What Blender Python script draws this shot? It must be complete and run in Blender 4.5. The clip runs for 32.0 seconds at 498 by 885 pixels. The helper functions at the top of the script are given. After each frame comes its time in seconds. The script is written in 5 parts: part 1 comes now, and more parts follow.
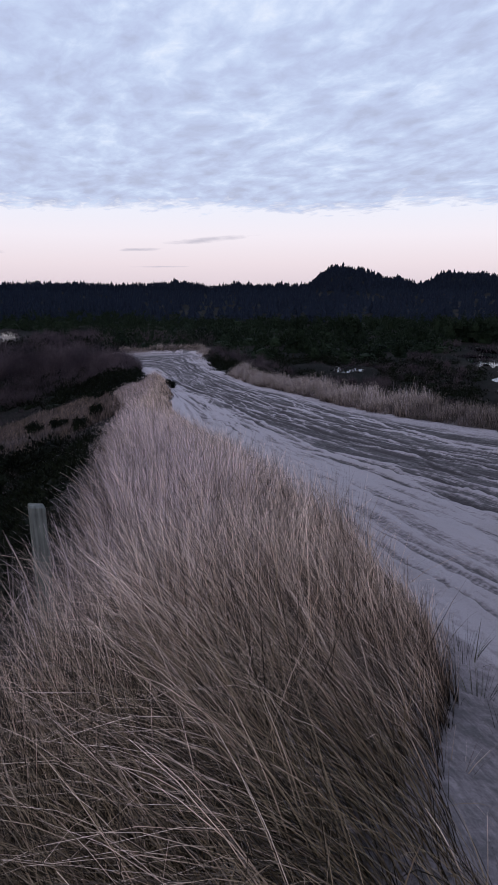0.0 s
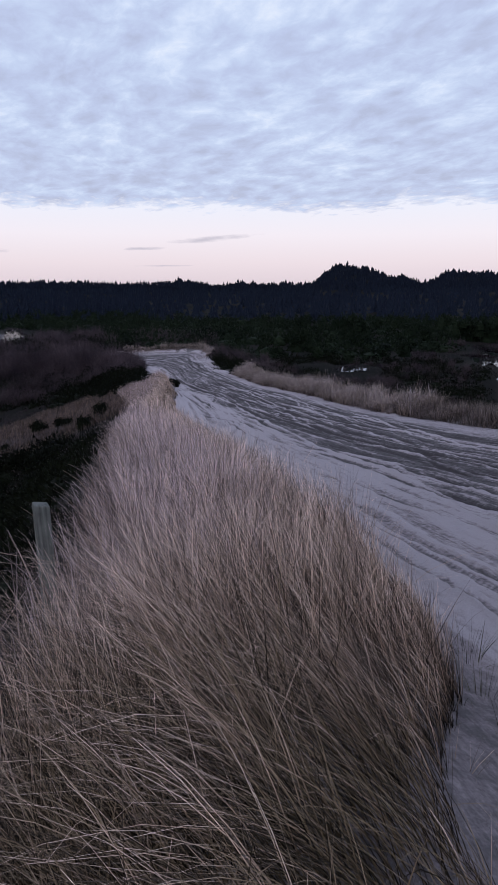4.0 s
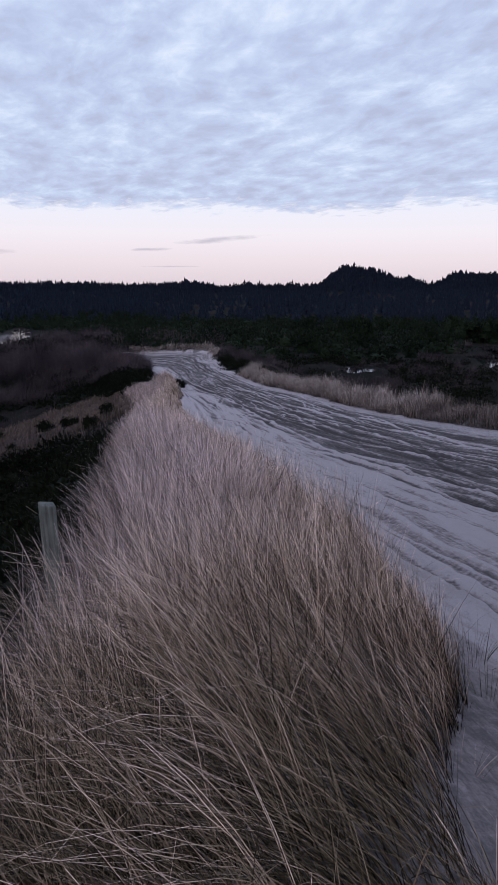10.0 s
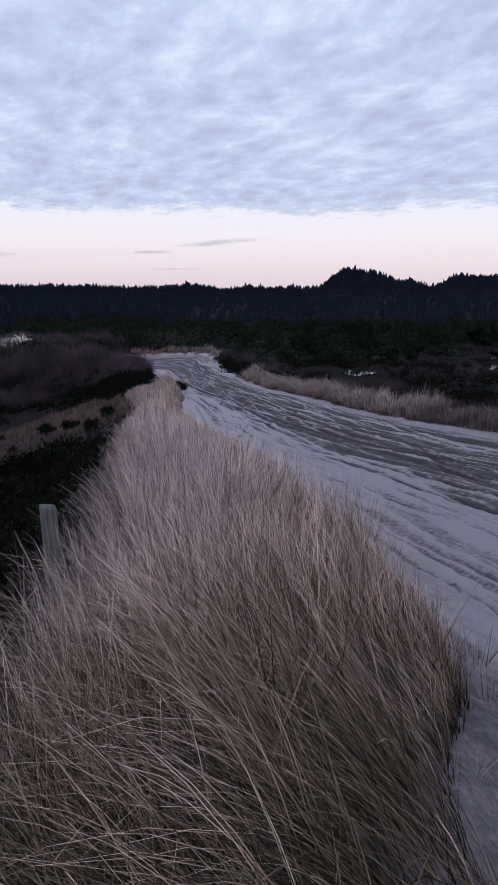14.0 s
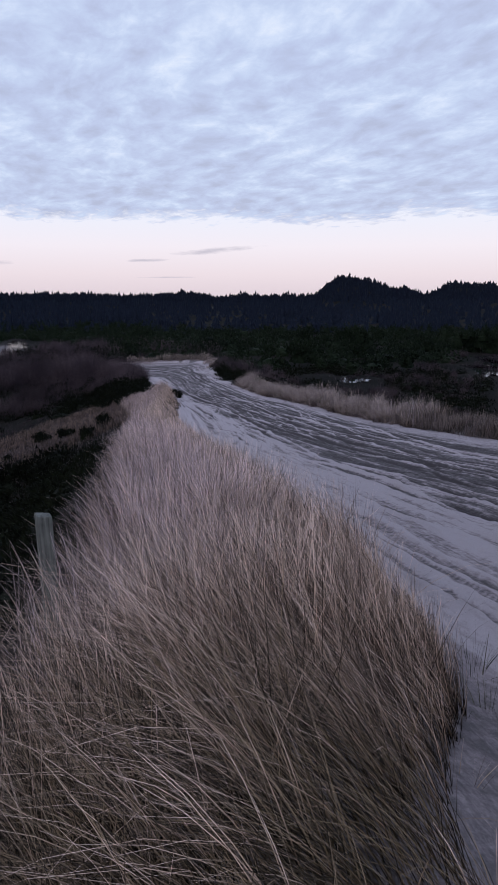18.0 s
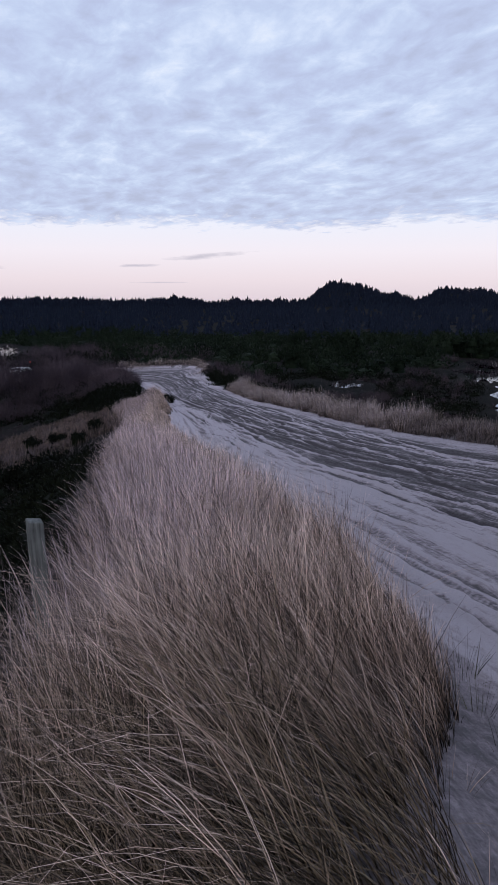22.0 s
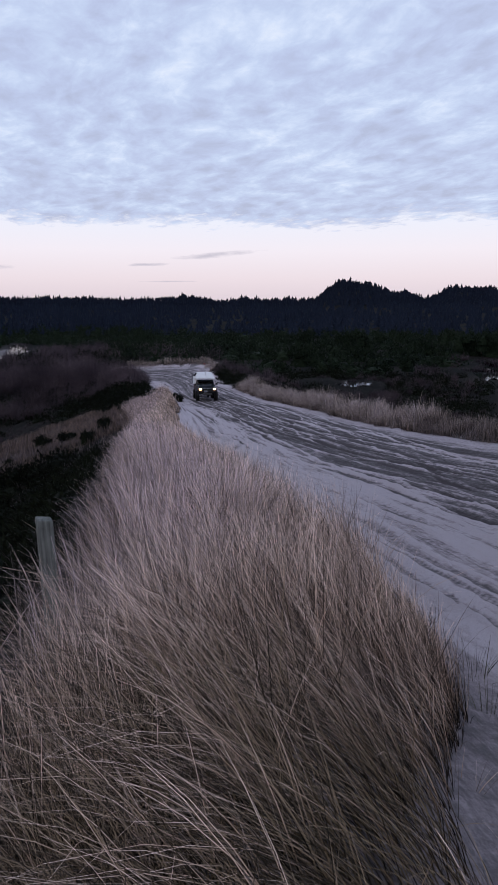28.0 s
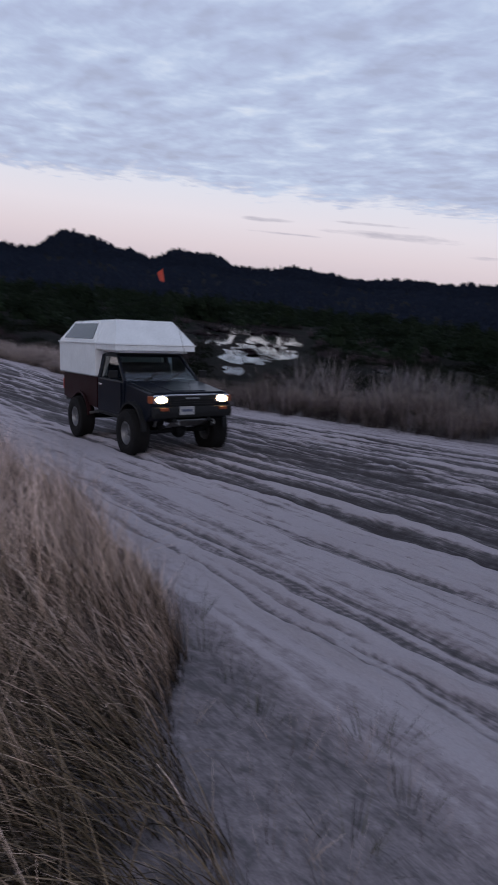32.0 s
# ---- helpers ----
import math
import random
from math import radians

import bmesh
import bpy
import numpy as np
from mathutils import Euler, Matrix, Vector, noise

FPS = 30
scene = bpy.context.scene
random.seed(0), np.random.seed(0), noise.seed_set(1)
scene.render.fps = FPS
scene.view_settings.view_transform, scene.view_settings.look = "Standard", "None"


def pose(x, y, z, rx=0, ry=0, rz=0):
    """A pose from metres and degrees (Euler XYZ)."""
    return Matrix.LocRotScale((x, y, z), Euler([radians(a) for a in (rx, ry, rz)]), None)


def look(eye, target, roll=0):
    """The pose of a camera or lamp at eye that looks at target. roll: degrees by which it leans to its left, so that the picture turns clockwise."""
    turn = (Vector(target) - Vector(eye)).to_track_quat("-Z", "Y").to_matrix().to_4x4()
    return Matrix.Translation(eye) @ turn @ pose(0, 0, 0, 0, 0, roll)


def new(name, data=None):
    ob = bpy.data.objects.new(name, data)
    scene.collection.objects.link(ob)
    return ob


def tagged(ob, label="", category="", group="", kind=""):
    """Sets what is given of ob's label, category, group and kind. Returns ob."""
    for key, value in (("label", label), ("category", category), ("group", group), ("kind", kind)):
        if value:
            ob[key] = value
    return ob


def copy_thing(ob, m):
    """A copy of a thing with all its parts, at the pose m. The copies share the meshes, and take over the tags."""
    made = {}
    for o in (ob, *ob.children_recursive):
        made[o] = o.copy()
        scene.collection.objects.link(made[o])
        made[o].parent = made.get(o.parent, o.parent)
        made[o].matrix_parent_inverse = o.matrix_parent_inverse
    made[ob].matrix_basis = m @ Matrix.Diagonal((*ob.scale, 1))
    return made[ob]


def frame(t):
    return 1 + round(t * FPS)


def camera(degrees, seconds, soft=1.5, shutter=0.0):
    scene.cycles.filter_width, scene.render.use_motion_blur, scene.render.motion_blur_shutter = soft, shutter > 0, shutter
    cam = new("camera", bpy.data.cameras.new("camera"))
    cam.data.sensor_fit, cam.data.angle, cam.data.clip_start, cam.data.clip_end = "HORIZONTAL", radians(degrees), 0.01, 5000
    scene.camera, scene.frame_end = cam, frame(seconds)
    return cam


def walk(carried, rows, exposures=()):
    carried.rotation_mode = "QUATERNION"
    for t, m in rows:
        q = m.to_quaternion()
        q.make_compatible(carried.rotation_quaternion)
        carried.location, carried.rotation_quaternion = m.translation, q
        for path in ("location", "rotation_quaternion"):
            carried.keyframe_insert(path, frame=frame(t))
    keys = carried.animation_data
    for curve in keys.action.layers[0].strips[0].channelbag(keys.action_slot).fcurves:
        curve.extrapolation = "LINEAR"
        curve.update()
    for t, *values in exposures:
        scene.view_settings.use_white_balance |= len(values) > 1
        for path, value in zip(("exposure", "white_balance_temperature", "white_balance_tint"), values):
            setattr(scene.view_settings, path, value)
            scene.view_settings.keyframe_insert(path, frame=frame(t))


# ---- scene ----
# One plan: x to the right of the first view, y ahead, the eye 14.5 m above the valley floor.
EYE = Vector((0.0, 0.0, 14.5))
cam = camera(42.64, 32.0, soft=0.8, shutter=0.5)


def aim(yaw, pitch, roll):
    """The camera's pose at its standpoint, from degrees to the left, up, and of roll."""
    a, b = radians(yaw), radians(pitch)
    ahead = Vector((-math.sin(a) * math.cos(b), math.cos(a) * math.cos(b), math.sin(b)))
    return look(EYE, EYE + ahead, roll)


walk(cam, [(t, aim(a, b, c)) for t, a, b, c in (
    (0.0, -0.96, -13.63, 0.03), (0.5, -0.44, -13.55, -0.01), (1.0, -0.44, -13.56, -0.18), (1.5, -0.75, -13.69, -0.15),
    (2.0, -0.83, -13.79, -0.13), (2.5, -0.61, -13.82, -0.09), (3.0, -0.51, -13.73, -0.15), (3.5, -0.58, -13.71, 0.02),
    (5.5, -0.65, -13.72, 0.02), (6.0, -0.62, -13.85, 0.0), (6.5, -0.53, -13.77, 0.07), (7.0, -0.14, -13.77, -0.02),
    (7.5, -0.14, -13.62, 0.04), (8.0, -0.06, -13.55, -0.01), (8.5, -0.07, -13.42, 0.06), (9.0, 0.0, -13.4, 0.0),
    (9.5, 0.01, -13.55, -0.02), (10.0, -0.07, -13.64, 0.15), (10.5, -0.24, -13.55, 0.18), (11.0, -0.18, -13.46, 0.22),
    (11.5, -0.16, -13.4, 0.2), (12.0, -0.08, -13.37, 0.14), (12.5, -0.02, -13.39, 0.11), (13.0, 0.01, -13.55, -0.02),
    (13.5, -0.09, -13.55, 0.19), (14.0, 0.03, -13.42, 0.1), (14.5, 0.16, -13.33, -0.02), (16.5, -0.17, -12.86, 0.1),
    (17.0, -0.14, -12.73, 0.01), (17.5, -0.23, -12.57, 0.11), (18.0, -0.37, -12.75, 0.0), (18.5, -0.57, -12.71, 0.06),
    (19.0, -0.61, -12.63, 0.15), (19.5, -0.44, -12.54, 0.19), (20.0, -0.38, -12.33, 0.15), (20.5, -0.11, -12.27, 0.28),
    (21.0, -0.19, -12.06, 0.33), (21.5, -0.86, -11.1, -0.15), (22.0, -1.09, -12.3, 0.09), (22.5, -0.78, -11.54, 0.08),
    (23.0, -0.44, -11.59, -0.28), (23.5, 0.01, -11.91, -0.39), (24.0, 0.14, -12.42, -0.42), (24.5, 0.07, -12.64, -0.39),
    (25.0, -0.12, -12.78, -0.27), (25.5, -0.12, -12.71, -0.27), (27.5, -0.3, -12.24, -0.04), (28.0, -0.29, -12.4, -0.02),
    (28.5, -0.39, -12.56, 0.06), (29.0, -0.44, -12.41, 0.09), (29.5, -1.18, -12.37, 0.31), (30.0, -2.74, -12.44, 0.69),
    (30.5, -6.82, -12.75, 1.77), (31.0, -11.09, -13.58, 2.92), (31.5, -16.94, -13.35, 4.34), (32.0, -25.47, -14.82, 5.95))],
    exposures=((0.0, 0.0), (29.5, 0.0), (31.0, -0.1), (32.0, -0.22)))

# ---- light: dusk sky under a broken cloud deck, the sun just gone ----


def node(nt, kind, links=(), **values):
    """A node of that kind; values set its inputs by name, links join outputs to inputs."""
    n = nt.nodes.new(kind)
    for key, value in values.items():
        n.inputs[key].default_value = value
    for target, source in links:
        nt.links.new(source, n.inputs[target])
    return n


def ramp(nt, source, stops):
    n = nt.nodes.new("ShaderNodeValToRGB")
    while len(n.color_ramp.elements) < len(stops):
        n.color_ramp.elements.new(0.5)
    for e, (p, c) in zip(n.color_ramp.elements, stops):
        e.position, e.color = p, (*c, 1) if len(c) == 3 else (c[0],) * 3 + (1,)
    nt.links.new(source, n.inputs[0])
    return n


def maths(nt, op, a, b=None, clamp=False):
    n = nt.nodes.new("ShaderNodeMath")
    n.operation, n.use_clamp = op, clamp
    for i, v in enumerate((a, b)):
        if v is None:
            continue
        if isinstance(v, (int, float)):
            n.inputs[i].default_value = v
        else:
            nt.links.new(v, n.inputs[i])
    return n.outputs[0]


def mixed(nt, factor, a, b, blend="MIX"):
    n = nt.nodes.new("ShaderNodeMix")
    n.data_type, n.blend_type = "RGBA", blend
    for i, v in ((0, factor), (6, a), (7, b)):
        if isinstance(v, (int, float)):
            n.inputs[i].default_value = v
        elif isinstance(v, tuple):
            n.inputs[i].default_value = (*v, 1)
        else:
            nt.links.new(v, n.inputs[i])
    return n.outputs[2]


def dusk_world():
    world = bpy.data.worlds.new("dusk_sky")
    scene.world = world
    world.use_nodes = True
    nt = world.node_tree
    nt.nodes.clear()
    way = node(nt, "ShaderNodeTexCoord").outputs["Generated"]
    xyz = node(nt, "ShaderNodeSeparateXYZ", ((0, way),))
    up = maths(nt, "MAXIMUM", xyz.outputs[2], 0.0)
    # clear sky by height above the horizon
    clear = ramp(nt, up, ((0.0, (0.74, 0.635, 0.695)), (0.035, (0.83, 0.735, 0.80)), (0.075, (0.88, 0.83, 0.92)), (0.12, (0.82, 0.85, 0.98)),
                          (0.25, (0.66, 0.75, 0.98)), (0.55, (0.46, 0.58, 0.92)), (1.0, (0.28, 0.38, 0.68)))).outputs[0]
    # the cloud deck as a flat layer: where the ray meets it
    deep = maths(nt, "MAXIMUM", up, 0.03)
    px, py = maths(nt, "DIVIDE", xyz.outputs[0], deep), maths(nt, "DIVIDE", xyz.outputs[1], deep)
    # the deck bends down with the earth, which keeps the far puffs round
    bowed = maths(nt, "ADD", up, 0.10)
    flat = node(nt, "ShaderNodeCombineXYZ", ((0, maths(nt, "DIVIDE", xyz.outputs[0], bowed)), (1, maths(nt, "DIVIDE", xyz.outputs[1], bowed))))
    # puffs drawn out in rows that run towards the left of the view
    spun = node(nt, "ShaderNodeMapping", (("Vector", flat.outputs[0]),), Rotation=(0, 0, radians(-24)))
    turned = node(nt, "ShaderNodeMapping", (("Vector", spun.outputs[0]),), Scale=(1.5, 1.0, 1))
    warp = node(nt, "ShaderNodeTexNoise", (("Vector", turned.outputs[0]),), Scale=1.3, Detail=3.0)
    bent = node(nt, "ShaderNodeVectorMath", ((0, turned.outputs[0]),))
    push = node(nt, "ShaderNodeVectorMath", ((0, warp.outputs["Color"]),))
    bent.operation, push.operation = "ADD", "SCALE"
    push.inputs[3].default_value = 0.30
    nt.links.new(push.outputs[0], bent.inputs[1])
    cells = node(nt, "ShaderNodeTexNoise", (("Vector", bent.outputs[0]),), Scale=4.6, Detail=5.0, Roughness=0.55, Distortion=0.4)
    fine = node(nt, "ShaderNodeTexNoise", (("Vector", bent.outputs[0]),), Scale=12.0, Detail=4.0, Roughness=0.6, Distortion=0.3)
    puffs = node(nt, "ShaderNodeTexVoronoi", (("Vector", bent.outputs[0]),), Scale=5.2, Randomness=0.95)
    puffs.feature = "SMOOTH_F1"
    puffs.inputs["Smoothness"].default_value = 0.75
    broad = node(nt, "ShaderNodeTexNoise", (("Vector", flat.outputs[0]),), Scale=0.8, Detail=3.0)
    rows = node(nt, "ShaderNodeTexWave", (("Vector", bent.outputs[0]),), Scale=0.85, Distortion=2.5, Detail=2.0)
    rows.bands_direction = "X"
    centred = lambda socket, k: maths(nt, "MULTIPLY", maths(nt, "SUBTRACT", socket, 0.5), k)
    body = maths(nt, "ADD", centred(cells.outputs[0], 0.66), centred(fine.outputs[0], 0.46))
    body = maths(nt, "ADD", body, centred(puffs.outputs["Distance"], 0.42))
    body = maths(nt, "ADD", body, centred(rows.outputs["Fac"], 0.08))
    body = maths(nt, "ADD", body, centred(broad.outputs[0], 0.48))
    far = maths(nt, "SQRT", maths(nt, "ADD", maths(nt, "MULTIPLY", px, px), maths(nt, "MULTIPLY", py, py)))
    # thicker and greyer towards the deck's rim
    body = maths(nt, "SUBTRACT", body, maths(nt, "MULTIPLY", maths(nt, "SUBTRACT", far, 4.0), 0.017))
    tone = ramp(nt, maths(nt, "ADD", body, 0.5), ((0.20, (0.440, 0.490, 0.680)), (0.40, (0.500, 0.572, 0.805)), (0.53, (0.550, 0.645, 0.875)), (0.66, (0.640, 0.735, 0.945)), (0.82, (0.78, 0.845, 0.985)))).outputs[0]
    # overhead the deck is lit the least
    tone = mixed(nt, 1.0, tone, ramp(nt, up, ((0.36, (1.0, 1.0, 1.0)), (0.62, (0.76, 0.77, 0.80)), (1.0, (0.60, 0.62, 0.67)))).outputs[0], "MULTIPLY")
    # the deck ends in a ragged edge low over the hills
    reach = maths(nt, "ADD", far, centred(cells.outputs[0], -3.6))
    reach = maths(nt, "ADD", reach, centred(fine.outputs[0], -2.2))
    reach = maths(nt, "ADD", reach, centred(broad.outputs[0], 2.5))
    turn = node(nt, "ShaderNodeCombineXYZ", ((0, maths(nt, "ARCTAN2", xyz.outputs[0], xyz.outputs[1])),))
    tongues = node(nt, "ShaderNodeTexNoise", (("Vector", turn.outputs[0]),), Scale=6.0, Detail=2.0, Roughness=0.5).outputs[0]
    reach = maths(nt, "ADD", reach, centred(tongues, 4.0))
    deck = ramp(nt, maths(nt, "DIVIDE", reach, 20.0), ((0.405, (1,)), (0.46, (0,)))).outputs[0]
    sky = mixed(nt, maths(nt, "MULTIPLY", deck, 0.97), clear, tone)
    # thin bars of cloud in the clear band: bearing and height in degrees, half sizes, lift along the bar
    angle = maths(nt, "ARCTAN2", xyz.outputs[0], xyz.outputs[1])
    band = node(nt, "ShaderNodeCombineXYZ", ((0, angle), (1, up)))
    long = node(nt, "ShaderNodeMapping", (("Vector", band.outputs[0]),), Scale=(26.0, 150.0, 1))
    ragged = node(nt, "ShaderNodeTexNoise", (("Vector", long.outputs[0]),), Scale=1.0, Detail=4.0, Roughness=0.6).outputs[0]
    ragged = maths(nt, "MULTIPLY", maths(nt, "SUBTRACT", ragged, 0.5), 3.2)
    bar = None
    for bearing, high, wide, deep, lift in ((-2.6, 4.0, 4.0, 0.26, 0.09), (-8.2, 3.15, 1.9, 0.14, 0.03), (-6.6, 1.75, 2.6, 0.08, 0.01), (-21.8, 2.7, 2.6, 0.24, 0.06), (24.8, 4.5, 2.6, 0.22, 0.02),
                                            (27.0, 3.5, 3.4, 0.10, 0.0), (36.0, 4.1, 6.0, 0.34, -0.01), (34.0, 4.9, 3.5, 0.12, 0.0), (48.0, 3.0, 6.0, 0.2, 0.0), (-45.0, 4.0, 8.0, 0.3, 0.0)):
        a = maths(nt, "SUBTRACT", angle, radians(bearing))
        e = maths(nt, "SUBTRACT", maths(nt, "SUBTRACT", up, math.sin(radians(high))), maths(nt, "MULTIPLY", a, lift))
        a, e = maths(nt, "DIVIDE", a, radians(wide)), maths(nt, "DIVIDE", e, radians(deep))
        one = maths(nt, "SUBTRACT", 1.0, maths(nt, "ADD", maths(nt, "MULTIPLY", a, a), maths(nt, "MULTIPLY", e, e)))
        bar = one if bar is None else maths(nt, "MAXIMUM", bar, one)
    bar = maths(nt, "MULTIPLY", maths(nt, "ADD", bar, ragged), 0.8, True)
    sky = mixed(nt, maths(nt, "MULTIPLY", bar, 0.72), sky, (0.48, 0.47, 0.58))
    air = node(nt, "ShaderNodeTexSky")
    air.sky_type, air.sun_disc, air.sun_elevation, air.sun_rotation = "NISHITA", False, radians(1.0), radians(205)
    dim = node(nt, "ShaderNodeVectorMath", ((0, air.outputs[0]),))
    dim.operation = "SCALE"
    dim.inputs[3].default_value = 0.02
    both = mixed(nt, 1.0, sky, dim.outputs[0], "ADD")
    back = node(nt, "ShaderNodeBackground", (("Color", both),), Strength=1.0)
    node(nt, "ShaderNodeOutputWorld", (("Surface", back.outputs[0]),))


dusk_world()
sun_data = bpy.data.lights.new("sun", "SUN")
sun_data.energy, sun_data.angle, sun_data.color = 0.5, radians(40), (1.0, 0.86, 0.80)
sun = new("sun", sun_data)
sun.matrix_world = look((0, 0, 0), (0.35, 0.75, -0.62))
sun.location = (0, 0, 60)

# ---- materials ----


def material(name, rough=0.8, metal=0.0):
    m = bpy.data.materials.new(name)
    m.use_nodes = True
    nt = m.node_tree
    b = nt.nodes["Principled BSDF"]
    b.inputs["Roughness"].default_value, b.inputs["Metallic"].default_value = rough, metal
    if rough >= 0.85:
        b.inputs["Specular IOR Level"].default_value = 0.04
    return m, nt, b


def bump(nt, b, height, strength, distance):
    n = node(nt, "ShaderNodeBump", (("Height", height),), Strength=strength, Distance=distance)
    nt.links.new(n.outputs[0], b.inputs["Normal"])


def noise_of(nt, vector, scale, detail=3.0, rough=0.55, distort=0.0):
    return node(nt, "ShaderNodeTexNoise", (("Vector", vector),), Scale=scale, Detail=detail, Roughness=rough, Distortion=distort).outputs[0]


def plain(name, colour, rough=0.6, metal=0.0, vary=0.25, scale=6.0, grain=0.0):
    """Paint, rubber, metal: one colour with stains at two scales."""
    m, nt, b = material(name, rough, metal)
    co = node(nt, "ShaderNodeTexCoord").outputs["Object"]
    f = maths(nt, "ADD", maths(nt, "MULTIPLY", noise_of(nt, co, scale, 4.0), 0.6), maths(nt, "MULTIPLY", noise_of(nt, co, scale * 9, 3.0), 0.4))
    lo, hi = tuple(c * (1 - vary) for c in colour), tuple(min(1, c * (1 + vary)) for c in colour)
    nt.links.new(ramp(nt, f, ((0.35, lo), (0.65, hi))).outputs[0], b.inputs["Base Color"])
    nt.links.new(maths(nt, "ADD", maths(nt, "MULTIPLY", f, 0.3), rough - 0.15, True), b.inputs["Roughness"])
    if max(colour) < 0.1:
        b.inputs["Specular IOR Level"].default_value = 0.16
    if grain:
        bump(nt, b, noise_of(nt, co, scale * 12, 3.0), grain, 0.004)
    return m


def sand_road():
    """Loose pale sand at the verges, damp trodden sand in the middle, streaked along the way."""
    m, nt, b = material("road_sand", 0.9)
    uv = node(nt, "ShaderNodeUVMap").outputs[0]
    part = node(nt, "ShaderNodeSeparateXYZ", ((0, uv),))
    across, along = part.outputs[0], part.outputs[1]
    co = node(nt, "ShaderNodeTexCoord").outputs["Object"]
    streak = node(nt, "ShaderNodeMapping", (("Vector", uv),), Scale=(2.6, 0.16, 1)).outputs[0]
    streak2 = node(nt, "ShaderNodeMapping", (("Vector", uv),), Scale=(7.5, 0.36, 1)).outputs[0]
    a = noise_of(nt, streak, 1.0, 4.0, 0.55, 0.6)
    c = noise_of(nt, streak2, 1.0, 4.0, 0.6, 0.9)
    # damp belt, wandering
    wander = maths(nt, "MULTIPLY", maths(nt, "SUBTRACT", noise_of(nt, node(nt, "ShaderNodeCombineXYZ", ((1, along),)).outputs[0], 0.12, 2.0), 0.5), 1.2)
    off = maths(nt, "ABSOLUTE", maths(nt, "SUBTRACT", maths(nt, "ADD", across, wander), 1.1))
    belt = ramp(nt, maths(nt, "DIVIDE", off, 5.0), ((0.46, (1,)), (0.66, (0,)))).outputs[0]
    pressed = node(nt, "ShaderNodeAttribute")
    pressed.attribute_name = "damp_shade"
    driven = ramp(nt, maths(nt, "ADD", maths(nt, "DIVIDE", across, 10.0), 0.5), ((0.03, (0.1,)), (0.24, (1,)))).outputs[0]
    a = maths(nt, "ADD", maths(nt, "MULTIPLY", maths(nt, "SUBTRACT", a, 0.5), driven), 0.5)
    streak3 = node(nt, "ShaderNodeMapping", (("Vector", uv),), Scale=(24.0, 0.9, 1)).outputs[0]
    fine = noise_of(nt, streak3, 1.0, 3.0, 0.6, 1.2)
    rut = node(nt, "ShaderNodeAttribute")
    rut.attribute_name = "rut"
    # the print of the tyres' lugs in the ruts
    skew = maths(nt, "ADD", maths(nt, "MULTIPLY", along, 72.0), maths(nt, "MULTIPLY", maths(nt, "PINGPONG", across, 0.11), 40.0))
    lugs = maths(nt, "SINE", maths(nt, "ADD", skew, maths(nt, "MULTIPLY", c, 9.0)))
    lugs = maths(nt, "MULTIPLY", lugs, maths(nt, "MULTIPLY", rut.outputs["Fac"], ramp(nt, noise_of(nt, streak2, 0.7, 2.0), ((0.42, (0,)), (0.58, (1,)))).outputs[0]))
    # one darkness for the colour: damp sand, plus painted shade of the small relief
    damp_shade = maths(nt, "ADD", maths(nt, "MULTIPLY", belt, 0.48), maths(nt, "MULTIPLY", a, 0.45))
    damp_shade = maths(nt, "ADD", damp_shade, maths(nt, "MULTIPLY", maths(nt, "MULTIPLY", maths(nt, "SUBTRACT", fine, 0.5), driven), 0.75))
    damp_shade = maths(nt, "ADD", damp_shade, maths(nt, "MULTIPLY", lugs, 0.06))
    # clods and scuffs get contrast in colour, in place of their small shadows
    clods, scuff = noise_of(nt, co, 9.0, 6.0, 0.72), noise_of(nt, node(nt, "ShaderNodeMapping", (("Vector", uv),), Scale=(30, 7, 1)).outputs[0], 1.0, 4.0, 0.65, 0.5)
    crumb_shade = maths(nt, "ADD", maths(nt, "MULTIPLY", maths(nt, "SUBTRACT", clods, 0.5), 0.9), maths(nt, "MULTIPLY", maths(nt, "SUBTRACT", scuff, 0.5), 0.6))
    damp_shade = maths(nt, "ADD", damp_shade, maths(nt, "MULTIPLY", crumb_shade, maths(nt, "ADD", maths(nt, "MULTIPLY", driven, 0.45), 0.55)))
    damp_shade = maths(nt, "ADD", damp_shade, maths(nt, "MULTIPLY", maths(nt, "MULTIPLY", maths(nt, "SUBTRACT", c, 0.5), driven), 0.5))
    damp_shade = maths(nt, "ADD", damp_shade, pressed.outputs["Fac"])
    colour = ramp(nt, damp_shade, ((0.16, (0.575, 0.522, 0.56)), (0.36, (0.405, 0.352, 0.375)), (0.54, (0.190, 0.174, 0.184)), (0.86, (0.090, 0.080, 0.085)))).outputs[0]
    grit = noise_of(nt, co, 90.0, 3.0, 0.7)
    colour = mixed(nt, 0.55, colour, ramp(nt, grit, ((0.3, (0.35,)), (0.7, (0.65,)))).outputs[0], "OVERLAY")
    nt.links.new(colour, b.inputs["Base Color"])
    relief = maths(nt, "ADD", maths(nt, "ADD", maths(nt, "MULTIPLY", clods, 0.8), maths(nt, "MULTIPLY", scuff, driven)), maths(nt, "MULTIPLY", grit, 0.45))
    relief = maths(nt, "ADD", relief, maths(nt, "ADD", maths(nt, "MULTIPLY", lugs, 0.22), maths(nt, "MULTIPLY", maths(nt, "MULTIPLY", fine, driven), -0.9)))
    bump(nt, b, relief, 1.0, 0.06)
    return m


